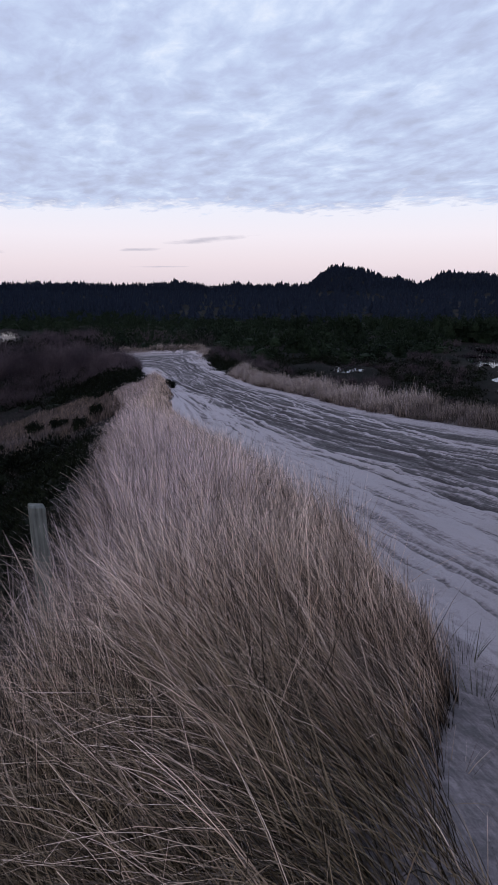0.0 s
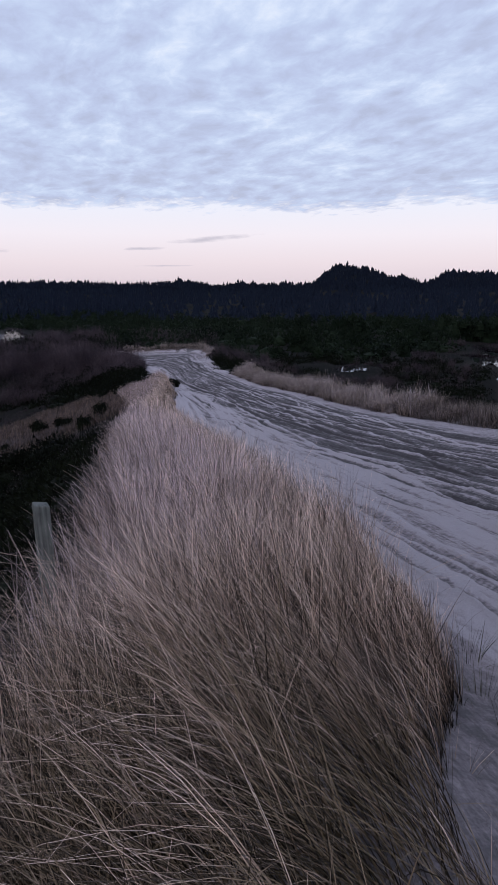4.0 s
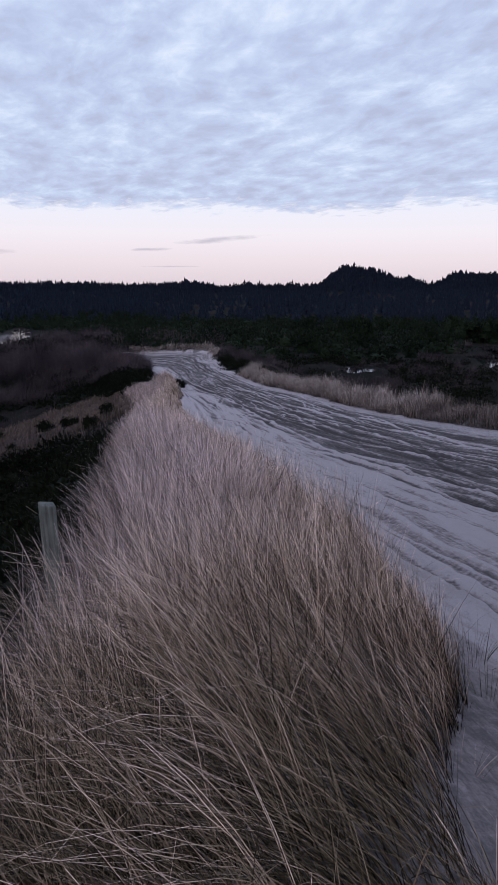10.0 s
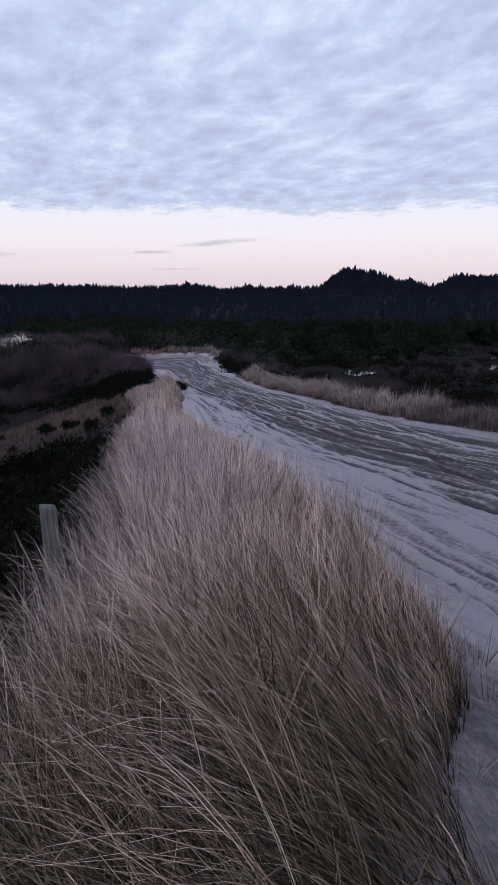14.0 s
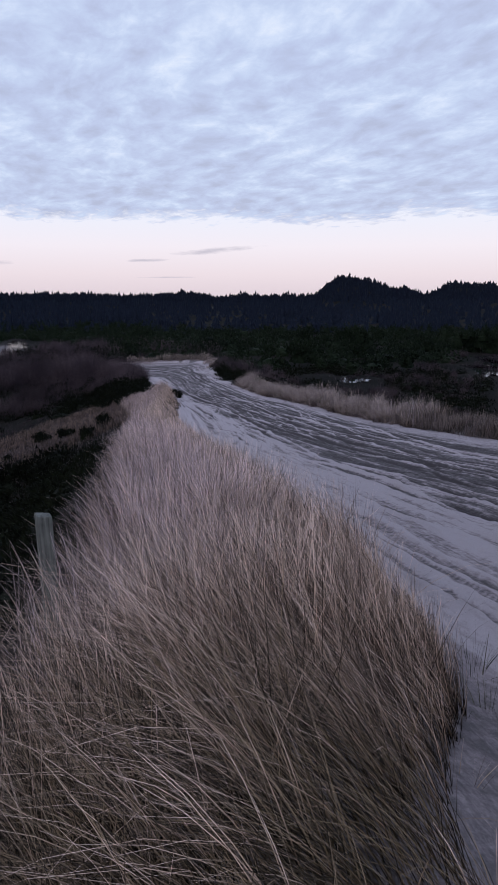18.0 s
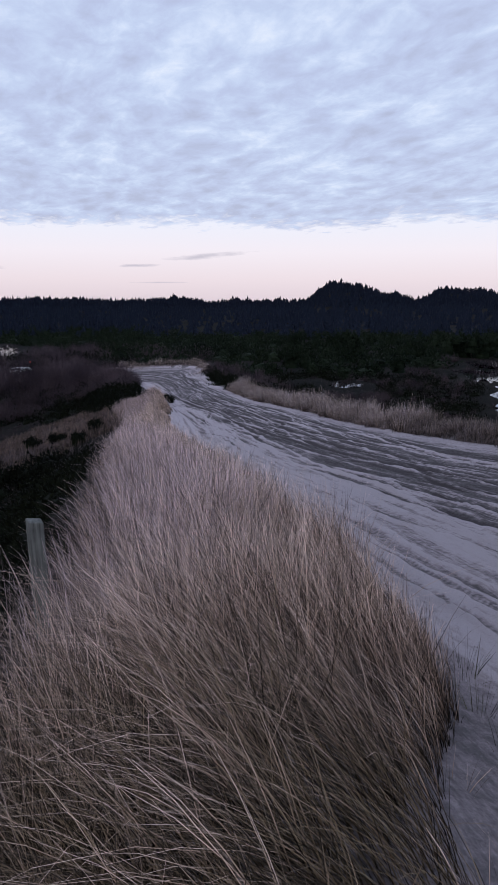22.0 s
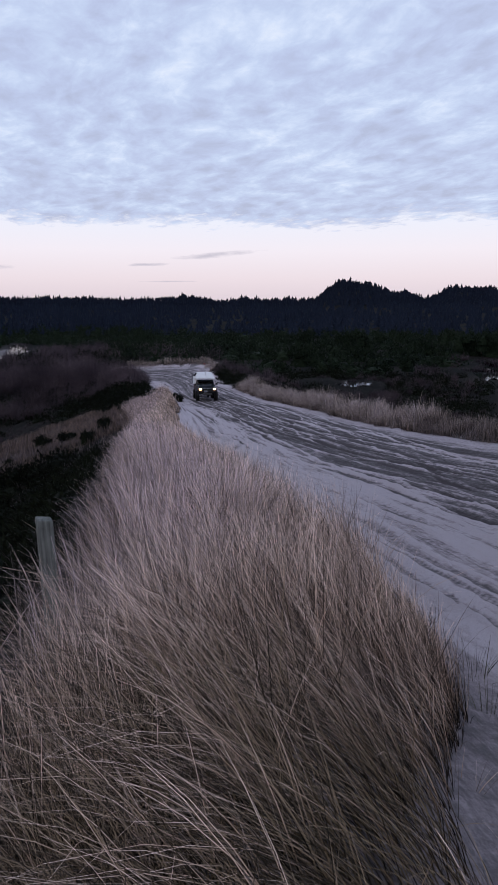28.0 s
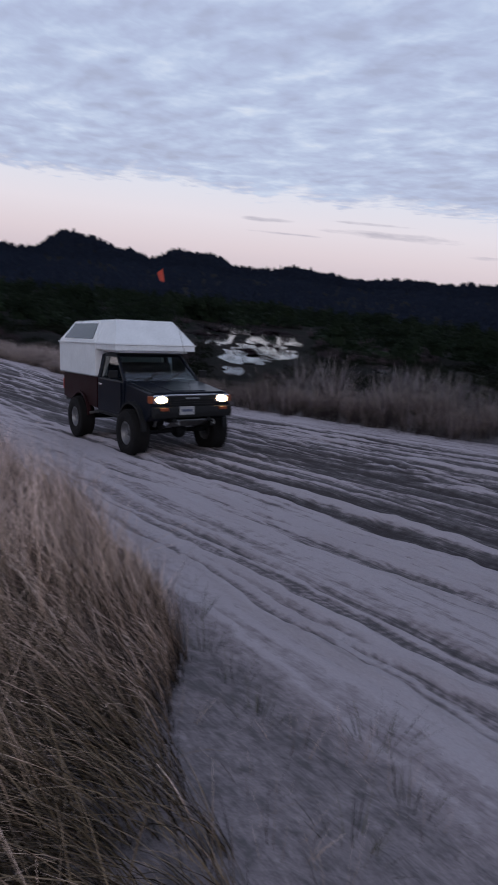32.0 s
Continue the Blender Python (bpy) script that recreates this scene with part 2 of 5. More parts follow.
def soil():
    """Dark sandy soil with leaf litter; bare sand near the road."""
    m, nt, b = material("ground_soil", 0.95)
    co = node(nt, "ShaderNodeTexCoord").outputs["Object"]
    f = maths(nt, "ADD", maths(nt, "MULTIPLY", noise_of(nt, co, 0.09, 5.0), 0.6), maths(nt, "MULTIPLY", noise_of(nt, co, 1.6, 4.0), 0.4))
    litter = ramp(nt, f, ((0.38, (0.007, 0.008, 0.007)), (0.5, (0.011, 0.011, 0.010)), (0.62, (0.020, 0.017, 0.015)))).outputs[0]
    sand = ramp(nt, noise_of(nt, co, 14.0, 5.0, 0.6), ((0.35, (0.19, 0.172, 0.178)), (0.65, (0.28, 0.258, 0.27)))).outputs[0]
    bare = node(nt, "ShaderNodeAttribute")
    bare.attribute_name = "bare"
    nt.links.new(mixed(nt, bare.outputs["Fac"], litter, sand), b.inputs["Base Color"])
    bump(nt, b, noise_of(nt, co, 8.0, 5.0), 0.6, 0.05)
    return m


def blades(name, low, mid, tip, green, share, mottle=0.6, depth=0.15, spread=1.0, clumps=0.0):
    """Grass: v runs up the blade, from feet coloured as shaded; u is each blade's chance; patches of greener growth."""
    m, nt, b = material(name, 0.75)
    part = node(nt, "ShaderNodeSeparateXYZ", ((0, node(nt, "ShaderNodeUVMap").outputs[0]),))
    co = node(nt, "ShaderNodeTexCoord").outputs["Object"]
    # the near-black foot paints in the shade deep among the blades
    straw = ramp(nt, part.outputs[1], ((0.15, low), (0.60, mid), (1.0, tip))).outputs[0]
    patch = maths(nt, "ADD", maths(nt, "MULTIPLY", maths(nt, "SUBTRACT", noise_of(nt, co, 1.1, 2.0), 0.5), 0.8), part.outputs[0])
    fresh = ramp(nt, patch, ((0.80 - share, (0,)), (1.0 - share, (0.9,)))).outputs[0]
    # old blades bleach grey; whole patches of growth are lighter or darker
    old = ramp(nt, part.outputs[0], ((0.06, (0.8,)), (0.24, (0,)))).outputs[0]
    straw = mixed(nt, old, straw, mixed(nt, 1.0, straw, (0.90, 0.96, 1.24), "MULTIPLY"))
    colour = mixed(nt, fresh, straw, green)
    colour = mixed(nt, 1.0, colour, ramp(nt, noise_of(nt, co, mottle, 3.0, 0.6), ((0.3, (1 - depth,)), (0.7, (1 + depth,)))).outputs[0], "MULTIPLY")
    island = node(nt, "ShaderNodeNewGeometry").outputs["Random Per Island"]
    colour = mixed(nt, 1.0, colour, ramp(nt, island, ((0.0, (0.8 - 0.6 * spread,)), (0.46, (0.95 - 0.50 * spread,)), (0.60, (0.95 + 0.25 * spread,)), (1.0, (1.0 + 0.85 * spread,)))).outputs[0], "MULTIPLY")
    if clumps:
        colour = mixed(nt, 1.0, colour, ramp(nt, part.outputs[0], ((0.0, (1 - clumps,)), (0.6, (1 + clumps,)))).outputs[0], "MULTIPLY")
    nt.links.new(colour, b.inputs["Base Color"])
    b.inputs["Specular IOR Level"].default_value = 0.12
    return m


def leaves(name, dark, light):
    m, nt, b = material(name, 0.7)
    co = node(nt, "ShaderNodeTexCoord").outputs["Object"]
    island = node(nt, "ShaderNodeNewGeometry").outputs["Random Per Island"]
    each = node(nt, "ShaderNodeObjectInfo").outputs["Random"]
    f = maths(nt, "ADD", maths(nt, "MULTIPLY", island, 0.45), maths(nt, "MULTIPLY", noise_of(nt, co, 0.05, 4.0, 0.6), 0.75))
    f = maths(nt, "ADD", f, maths(nt, "MULTIPLY", maths(nt, "SUBTRACT", each, 0.5), 0.25))
    nt.links.new(ramp(nt, f, ((0.3, dark), (0.9, light))).outputs[0], b.inputs["Base Color"])
    b.inputs["Specular IOR Level"].default_value = 0.05
    return m


def timber():
    m, nt, b = material("weathered_wood", 0.85)
    co = node(nt, "ShaderNodeTexCoord").outputs["Object"]
    along = node(nt, "ShaderNodeMapping", (("Vector", co),), Scale=(60, 60, 3)).outputs[0]
    f = maths(nt, "ADD", maths(nt, "MULTIPLY", noise_of(nt, along, 1.0, 4.0, 0.6), 0.6), maths(nt, "MULTIPLY", noise_of(nt, co, 7.0, 4.0), 0.4))
    nt.links.new(ramp(nt, f, ((0.32, (0.05, 0.055, 0.05)), (0.5, (0.135, 0.142, 0.135)), (0.68, (0.22, 0.225, 0.21)))).outputs[0], b.inputs["Base Color"])
    bump(nt, b, f, 0.7, 0.006)
    return m


def glow(name, colour, strength):
    m, nt, b = material(name, 0.3)
    b.inputs["Base Color"].default_value = (*colour, 1)
    b.inputs["Emission Color"].default_value = (*colour, 1)
    b.inputs["Emission Strength"].default_value = strength
    return m


def glass_dark(name, tint):
    m, nt, b = material(name, 0.06)
    b.inputs["Base Color"].default_value = (*tint, 1)
    b.inputs["IOR"].default_value = 1.5
    co = node(nt, "ShaderNodeTexCoord").outputs["Object"]
    nt.links.new(ramp(nt, noise_of(nt, co, 5.0, 4.0), ((0.4, (0.04,)), (0.7, (0.16,)))).outputs[0], b.inputs["Roughness"])
    return m


def glass_clear(name):
    m, nt, b = material(name, 0.0)
    b.inputs["Base Color"].default_value = (0.62, 0.70, 0.72, 1)
    b.inputs["IOR"].default_value = 1.5
    b.inputs["Transmission Weight"].default_value = 1.0
    return m


def still_water():
    m, nt, b = material("pond_water", 0.05)
    b.inputs["Base Color"].default_value = (0.012, 0.014, 0.015, 1)
    b.inputs["IOR"].default_value = 1.33
    co = node(nt, "ShaderNodeTexCoord").outputs["Object"]
    bump(nt, b, noise_of(nt, co, 2.5, 3.0), 0.12, 0.02)
    return m


ROAD, SOIL, WOOD, WATER = sand_road(), soil(), timber(), still_water()
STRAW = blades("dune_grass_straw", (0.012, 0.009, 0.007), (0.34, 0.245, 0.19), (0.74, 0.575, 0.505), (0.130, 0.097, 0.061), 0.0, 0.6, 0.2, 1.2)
# verge, heath and twigs likewise darken to the foot, shade kept in the colour
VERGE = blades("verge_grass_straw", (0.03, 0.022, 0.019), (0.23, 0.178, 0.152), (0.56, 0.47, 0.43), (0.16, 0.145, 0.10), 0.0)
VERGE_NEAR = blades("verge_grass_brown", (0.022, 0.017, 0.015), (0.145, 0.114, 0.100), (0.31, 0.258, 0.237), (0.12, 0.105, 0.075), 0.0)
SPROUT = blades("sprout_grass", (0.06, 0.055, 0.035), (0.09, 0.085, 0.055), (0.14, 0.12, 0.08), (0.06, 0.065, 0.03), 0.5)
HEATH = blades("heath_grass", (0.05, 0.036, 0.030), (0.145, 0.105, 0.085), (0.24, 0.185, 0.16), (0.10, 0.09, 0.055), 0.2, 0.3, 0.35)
# a greyer, darker straw for the slope behind the crest
GREY = blades("dull_grey_grass", (0.035, 0.028, 0.027), (0.125, 0.103, 0.102), (0.235, 0.20, 0.20), (0.09, 0.085, 0.07), 0.1, 0.35, 0.4)
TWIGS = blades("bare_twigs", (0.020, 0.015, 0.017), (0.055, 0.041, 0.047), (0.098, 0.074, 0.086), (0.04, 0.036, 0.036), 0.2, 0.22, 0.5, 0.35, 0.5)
# the far spruces carry the blue of haze in their needle colour
PINE, HAZY_SPRUCE, BRUSH = leaves("pine_needles", (0.005, 0.009, 0.006), (0.018, 0.028, 0.015)), leaves("hazy_spruce_needles", (0.009, 0.013, 0.024), (0.017, 0.024, 0.042)), leaves("evergreen_brush", (0.0025, 0.003, 0.0025), (0.009, 0.012, 0.006))
PALE_TWIGS = blades("pale_twigs", (0.08, 0.066, 0.062), (0.19, 0.163, 0.156), (0.30, 0.265, 0.255), (0.14, 0.12, 0.11), 0.1)
BARK = plain("bark", (0.06, 0.05, 0.045), 0.9, 0.0, 0.4, 8.0, 0.6)

# ---- fast meshes from arrays, and smooth chance ----


def mesh_of(name, verts, faces, mats, uv=None, smooth=False, which=None, extra=()):
    """A mesh from arrays: verts (n, 3); faces (m, 3) or (m, 4); uv (n, 2) by vertex."""
    me = bpy.data.meshes.new(name)
    verts, faces = np.asarray(verts, np.float32), np.asarray(faces, np.int32)
    k = faces.shape[1]
    me.vertices.add(len(verts))
    me.vertices.foreach_set("co", verts.ravel())
    me.loops.add(faces.size)
    me.loops.foreach_set("vertex_index", faces.ravel())
    me.polygons.add(len(faces))
    me.polygons.foreach_set("loop_start", np.arange(0, faces.size, k, dtype=np.int32))
    me.polygons.foreach_set("loop_total", np.full(len(faces), k, np.int32))
    me.polygons.foreach_set("use_smooth", np.full(len(faces), smooth))
    for m in mats if isinstance(mats, (list, tuple)) else (mats,):
        me.materials.append(m)
    if which is not None:
        me.polygons.foreach_set("material_index", np.asarray(which, np.int32))
    if uv is not None:
        layer = me.uv_layers.new(name="UVMap")
        layer.data.foreach_set("uv", np.asarray(uv, np.float32)[faces.ravel()].ravel())
    for key, value in extra:
        me.attributes.new(key, "FLOAT", "POINT").data.foreach_set("value", np.asarray(value, np.float32).ravel())
    me.update(calc_edges=True)
    me.validate()
    return me


def lattice(rows, cols):
    i = np.arange(rows - 1)[:, None] * cols + np.arange(cols - 1)[None]
    return np.stack([i, i + 1, i + cols + 1, i + cols], -1).reshape(-1, 4)


def chance(ix, iy, seed):
    h = (ix.astype(np.int64) * 374761393 + iy.astype(np.int64) * 668265263 + seed * 2147483) & 0x7FFFFFFF
    h = ((h ^ (h >> 13)) * 1274126177) & 0x7FFFFFFF
    return ((h ^ (h >> 16)) & 0xFFFF) / 65535.0


def vnoise(x, y, seed=1):
    """Smooth value noise in -1..1."""
    x, y = np.asarray(x, float), np.asarray(y, float)
    ix, iy = np.floor(x), np.floor(y)
    fx, fy = x - ix, y - iy
    fx, fy = fx * fx * (3 - 2 * fx), fy * fy * (3 - 2 * fy)
    a, b = chance(ix, iy, seed), chance(ix + 1, iy, seed)
    c, d = chance(ix, iy + 1, seed), chance(ix + 1, iy + 1, seed)
    return 2 * ((a * (1 - fx) + b * fx) * (1 - fy) + (c * (1 - fx) + d * fx) * fy) - 1


def fnoise(x, y, seed=1, octaves=4):
    return sum(vnoise(x * 2**k, y * 2**k, seed + 7 * k) * 0.5**k for k in range(octaves)) / 1.6


def step(a, b, x):
    t = np.clip((np.asarray(x, float) - a) / (b - a), 0, 1)
    return t * t * (3 - 2 * t)


# ---- the lie of the land ----
CENTRE = ((17.0, -60.0, 16.2), (13.2, -34.0, 15.6), (9.6, -14.0, 14.4), (6.8, 0.0, 12.75), (4.75, 11.2, 11.13), (3.65, 17.1, 10.25),
          (2.75, 22.8, 9.48), (1.3, 34.8, 7.9), (-0.8, 46.6, 6.72), (-3.6, 58.0, 5.72), (-8.4, 81.0, 4.4), (-11.4, 88.0, 4.0),
          (-17.2, 96.6, 3.2), (-24.5, 101.5, 2.6), (-33.0, 104.5, 1.85), (-50.0, 107.0, 1.3), (-90.0, 108.0, 1.0), (-170.0, 110.0, 1.0), (-330.0, 112.0, 1.0))


def curve_through(points, gap):
    """A smooth way through the points, sampled about every gap metres."""
    p = np.array(points, float)
    p = np.vstack([2 * p[0] - p[1], p, 2 * p[-1] - p[-2]])
    out = []
    for a, b, c, d in zip(p, p[1:], p[2:], p[3:]):
        for t in np.arange(0, 1, 1 / max(2, round(np.linalg.norm(c - b) / gap))):
            out.append(0.5 * (2 * b + (c - a) * t + (2 * a - 5 * b + 4 * c - d) * t**2 + (3 * b - a - 3 * c + d) * t**3))
    return np.array(out + [p[-2]])


WAY = curve_through(CENTRE, 0.8)
LENGTH = np.r_[0, np.cumsum(np.linalg.norm(np.diff(WAY[:, :2], axis=0), axis=1))]
AHEAD = np.gradient(WAY[:, :2], axis=0)
AHEAD /= np.linalg.norm(AHEAD, axis=1, keepdims=True)
START = LENGTH[np.argmin(abs(WAY[:, 1]))]          # the way's length beside the camera
LENGTH = LENGTH - START


def widening(s):
    """How far the sand spreads on the outside of the bend, against the usual width."""
    return np.interp(s, (78, 84, 90, 95, 100, 104, 109, 114, 120), (1.0, 1.08, 1.4, 2.0, 2.5, 1.75, 1.15, 1.0, 1.0))


def on_way(x, y):
    """Length along the road, offset to its right side, and the road's height there."""
    x, y = np.ravel(x).astype(float), np.ravel(y).astype(float)
    best = np.empty(len(x), int)
    for i in range(0, len(x), 20000):
        d = (x[i:i + 20000, None] - WAY[None, :, 0]) ** 2 + (y[i:i + 20000, None] - WAY[None, :, 1]) ** 2
        best[i:i + 20000] = d.argmin(1)
    off = np.stack([x, y], 1) - WAY[best, :2]
    a = (off * AHEAD[best]).sum(1)
    w = off[:, 0] * AHEAD[best, 1] - off[:, 1] * AHEAD[best, 0]
    s = LENGTH[best] + a
    w = np.where(w > 0, w / widening(s), w)
    return s, w, np.interp(s, LENGTH, WAY[:, 2])


def at_way(s, w):
    """The plan's x, y for a length along the road and an offset to its right."""
    cx, cy = np.interp(s, LENGTH, WAY[:, 0]), np.interp(s, LENGTH, WAY[:, 1])
    tx, ty = np.interp(s, LENGTH, AHEAD[:, 0]), np.interp(s, LENGTH, AHEAD[:, 1])
    w = np.where(np.asarray(w) > 0, w * widening(s), w)
    return cx + w * ty, cy - w * tx


def far_hills(x, y):
    r, az = np.hypot(x, y), np.degrees(np.arctan2(x, y))
    h = 9.5 * step(260, 900, r) + 1.2 * fnoise(x / 90, y / 90, 5)
    h = h + 3.0 * np.exp(-((x + 48) / 34) ** 2 - ((y - 128) / 42) ** 2) + 2.5 * np.exp(-((x + 37) / 19) ** 2 - ((y - 89) / 12) ** 2)
    ridge = np.exp(-((r - 1000) / 210) ** 2)
    h = h + ridge * (2.2 * vnoise(az / 1.3, az * 0, 6) + 1.3 * vnoise(az / 0.5, az * 0, 8))
    for a, wide, tall in ((7.7, 1.3, 19.5), (9.5, 1.6, 20), (11.6, 1.6, 16), (13.8, 1.3, 12.4), (17.2, 0.9, 15.7), (19, 1.3, 18.7), (21, 1.2, 19.1), (25.6, 1.6, 5.6), (28.2, 1.6, 10.8), (31.5, 2.5, 4.2), (38, 4, 5.7), (46, 6, 14.8),
                          (-5.5, 1.5, 3.0), (-18.0, 3.0, 1.5), (-30.0, 8.0, 4.0), (-60.0, 20.0, 12.0)):
        h = h + ridge * tall * np.exp(-((az - a) / wide) ** 2)
    return h - 9.5 * step(1100, 2600, r)


# ponds: bearing clockwise from ahead, distance, width, depth along the view
PONDS = ((9.4, 113, 7.0, 7.0), (20.0, 141, 8.0, 6.0), (23.7, 162, 21.0, 24.0), (26.6, 146, 12.0, 44.0), (26.0, 121, 12.0, 22.0), (24.4, 110, 9.0, 20.0), (21.5, 143, 8.0, 40.0), (23.4, 92, 3.2, 9.0), (36.4, 112, 2.6, 5.0), (-20.9, 176, 7.0, 16.0), (-19.5, 208, 5.0, 50.0))
POND_LEVEL = 0.62


def pond_space(x, y, bearing, away):
    """Offsets across and along the bearing from a pond's middle."""
    a = radians(bearing)
    return x * math.cos(a) - y * math.sin(a), x * math.sin(a) + y * math.cos(a) - away


def off_ponds(x, y, gap):
    """True where growth stands clear of the water and of its near shore."""
    keep = np.ones(len(x), bool)
    for bearing, away, wide, deep in PONDS:
        u, v = pond_space(x, y, bearing, away)
        keep &= ~((abs(u) < wide / 2 + 0.3 * gap) & (v < deep / 2 + 0.5) & (v > -deep / 2 - gap))
    return keep


def apron(s):
    """How much further the bare sand reaches on the camera's side, close by."""
    return 1.3 * step(13, 7, s) * step(-8, -4, s)


def ground(x, y, finish=True):
    """The ground's height, for arrays."""
    shape = np.shape(x)
    x, y = np.ravel(x).astype(float), np.ravel(y).astype(float)
    s, w, zr = on_way(x, y)
    near = step(61, 54, s) * step(-60, -20, s)
    top = np.interp(s, (0, 20, 38, 56), (6.1, 5.9, 5.3, 4.2))
    berm = (np.interp(s, (20, 36, 46, 54), (0.34, 0.45, 0.85, 1.30)) * np.exp(-((w + top) / 0.9) ** 2)) * near - 0.15 * step(5, 0, s) * step(-5.0, -6.2, w) * near
    berm = berm + 0.30 * np.exp(-((w - 6.3) / 0.9) ** 2) * step(110, 80, s)
    berm = berm + 1.1 * np.exp(-((w - 6.4) / 1.1) ** 2) * step(84, 100, s) * step(118, 106, s)
    berm = berm + vnoise(x / 1.3, y / 1.3, 3) * 0.06 * step(4.6, 5.6, abs(w))
    crest = 6.6 + 0.9 * step(8, 3, s) - 0.9 * step(36, 50, s) + 0.3 * vnoise(s / 5, s * 0, 9)
    fall = np.where(w < 0, np.maximum(0, -w - crest) * (0.85 - 0.52 * step(34, 47, s)), np.maximum(0, w - 7.8) * 0.42)
    shelf = zr + berm - fall
    low = far_hills(x, y) + 0.55 * fnoise(x / 16, y / 16, 11)
    q = np.full(len(x), 9.0)
    for bearing, away, wide, deep in PONDS:
        u, v = pond_space(x, y, bearing, away)
        q = np.minimum(q, np.hypot(u / (wide / 2), v / (deep / 2)))
    hold = step(2.4, 1.35, q)
    low = low * (1 - hold) + (POND_LEVEL - 0.4 + 0.62 * step(0.75, 1.3, q)) * hold
    k = 1.0
    h = np.where(shelf - low > 8, shelf, np.where(low - shelf > 8, low, np.logaddexp(np.clip((shelf - low) / k, -30, 30), 0) * k + low))
    bank = 0.15 * np.maximum(0, w + 1.5) * step(82, 98, s) * step(122, 106, s)
    zr = zr + np.minimum(bank, 1.3)
    flat = step(7.5, 5.2, abs(w)) * step(330, 250, s)
    h = h * (1 - flat) + (zr + berm) * flat
    if finish:
        rim = 5.5 + apron(s) * (w < 0)
        h = h - 0.5 * step(5.2, 4.2, abs(w)) * step(82, 90, s) * step(126, 118, s)
        h = h - 0.16 * step(rim, rim - 0.7, abs(w)) * step(230, 200, s) * step(-56, -50, s)
    return h.reshape(shape)


def build_ground():
    u = np.linspace(-1, 1, 331)
    xs = 2.6 * np.sinh(u * math.asinh(4400 / 2.6)) - 1.0
    v = np.linspace(-1, 1, 371)
    ys = 2.8 * np.sinh(v * math.asinh(4400 / 2.8)) + 6.0
    gx, gy = np.meshgrid(xs, ys)
    gz = ground(gx, gy)
    s, w, _ = on_way(gx, gy)
    bare = np.where(w < 0, step(5.9, 5.0, -w), step(6.2, 5.0, w)) * step(200, 170, s)
    bare = np.maximum(bare, step(6.6, 5.6, -w) * (w < 0) * step(3.2, 1.6, s) * step(-9, -3, s))
    far = np.hypot(gx, gy).ravel()
    edge = np.degrees(np.arctan2(gx, gy)).ravel()
    spot = np.exp(-(((edge + 20.3) / 1.0) ** 2 + ((far - 190) / 22) ** 2))
    bare = np.maximum(bare, np.clip(spot * 1.4, 0, 1))
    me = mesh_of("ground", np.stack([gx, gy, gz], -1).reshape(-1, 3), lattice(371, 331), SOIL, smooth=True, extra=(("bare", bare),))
    tagged(new("ground", me), "dark sandy valley floor with low dunes round it", "ground", kind="structure")


# tyre ruts: offset, half width, depth, wave length, swing; then thin pushed-up ridges of loose sand
RUTS = [(-4.0, 0.13, 0.045, 34, 0.10), (-3.55, 0.16, 0.060, 41, 0.14), (-2.95, 0.12, 0.040, 27, 0.18), (-2.45, 0.15, 0.055, 46, 0.22),
        (-1.75, 0.13, 0.045, 22, 0.20), (-1.2, 0.17, 0.060, 50, 0.25), (-0.5, 0.14, 0.050, 31, 0.30), (0.2, 0.16, 0.060, 25, 0.25),
        (0.9, 0.18, 0.060, 44, 0.28), (1.7, 0.15, 0.055, 23, 0.25), (2.4, 0.17, 0.060, 38, 0.25), (3.1, 0.14, 0.045, 28, 0.20),
        (3.7, 0.16, 0.050, 32, 0.15), (-3.2, 0.12, 0.035, 15, 0.55), (-2.2, 0.12, 0.035, 19, 0.7), (0.6, 0.14, 0.04, 17, 0.9)]
RIDGES = [(-0.85, 0.07, 0.05, 37, 0.25), (-0.1, 0.06, 0.045, 24, 0.3), (0.5, 0.08, 0.055, 45, 0.3), (1.25, 0.06, 0.05, 29, 0.3), (1.45, 0.05, 0.04, 19, 0.5),
          (2.05, 0.07, 0.055, 40, 0.25), (2.75, 0.06, 0.045, 26, 0.25), (3.4, 0.07, 0.04, 35, 0.2), (-1.5, 0.07, 0.05, 33, 0.25), (-2.1, 0.05, 0.03, 21, 0.3), (2.4, 0.05, 0.04, 16, 0.6)]
CHANCE = random.Random(5)
RIDGES += [(CHANCE.uniform(-2.4, 3.9), CHANCE.uniform(0.03, 0.055), CHANCE.uniform(0.02, 0.045), CHANCE.uniform(14, 50), CHANCE.uniform(0.15, 0.6)) for _ in range(22)]
RIDGES += [(CHANCE.uniform(-4.5, -1.9), CHANCE.uniform(0.018, 0.04), CHANCE.uniform(0.014, 0.032), CHANCE.uniform(30, 70), CHANCE.uniform(0.1, 0.45)) for _ in range(20)]


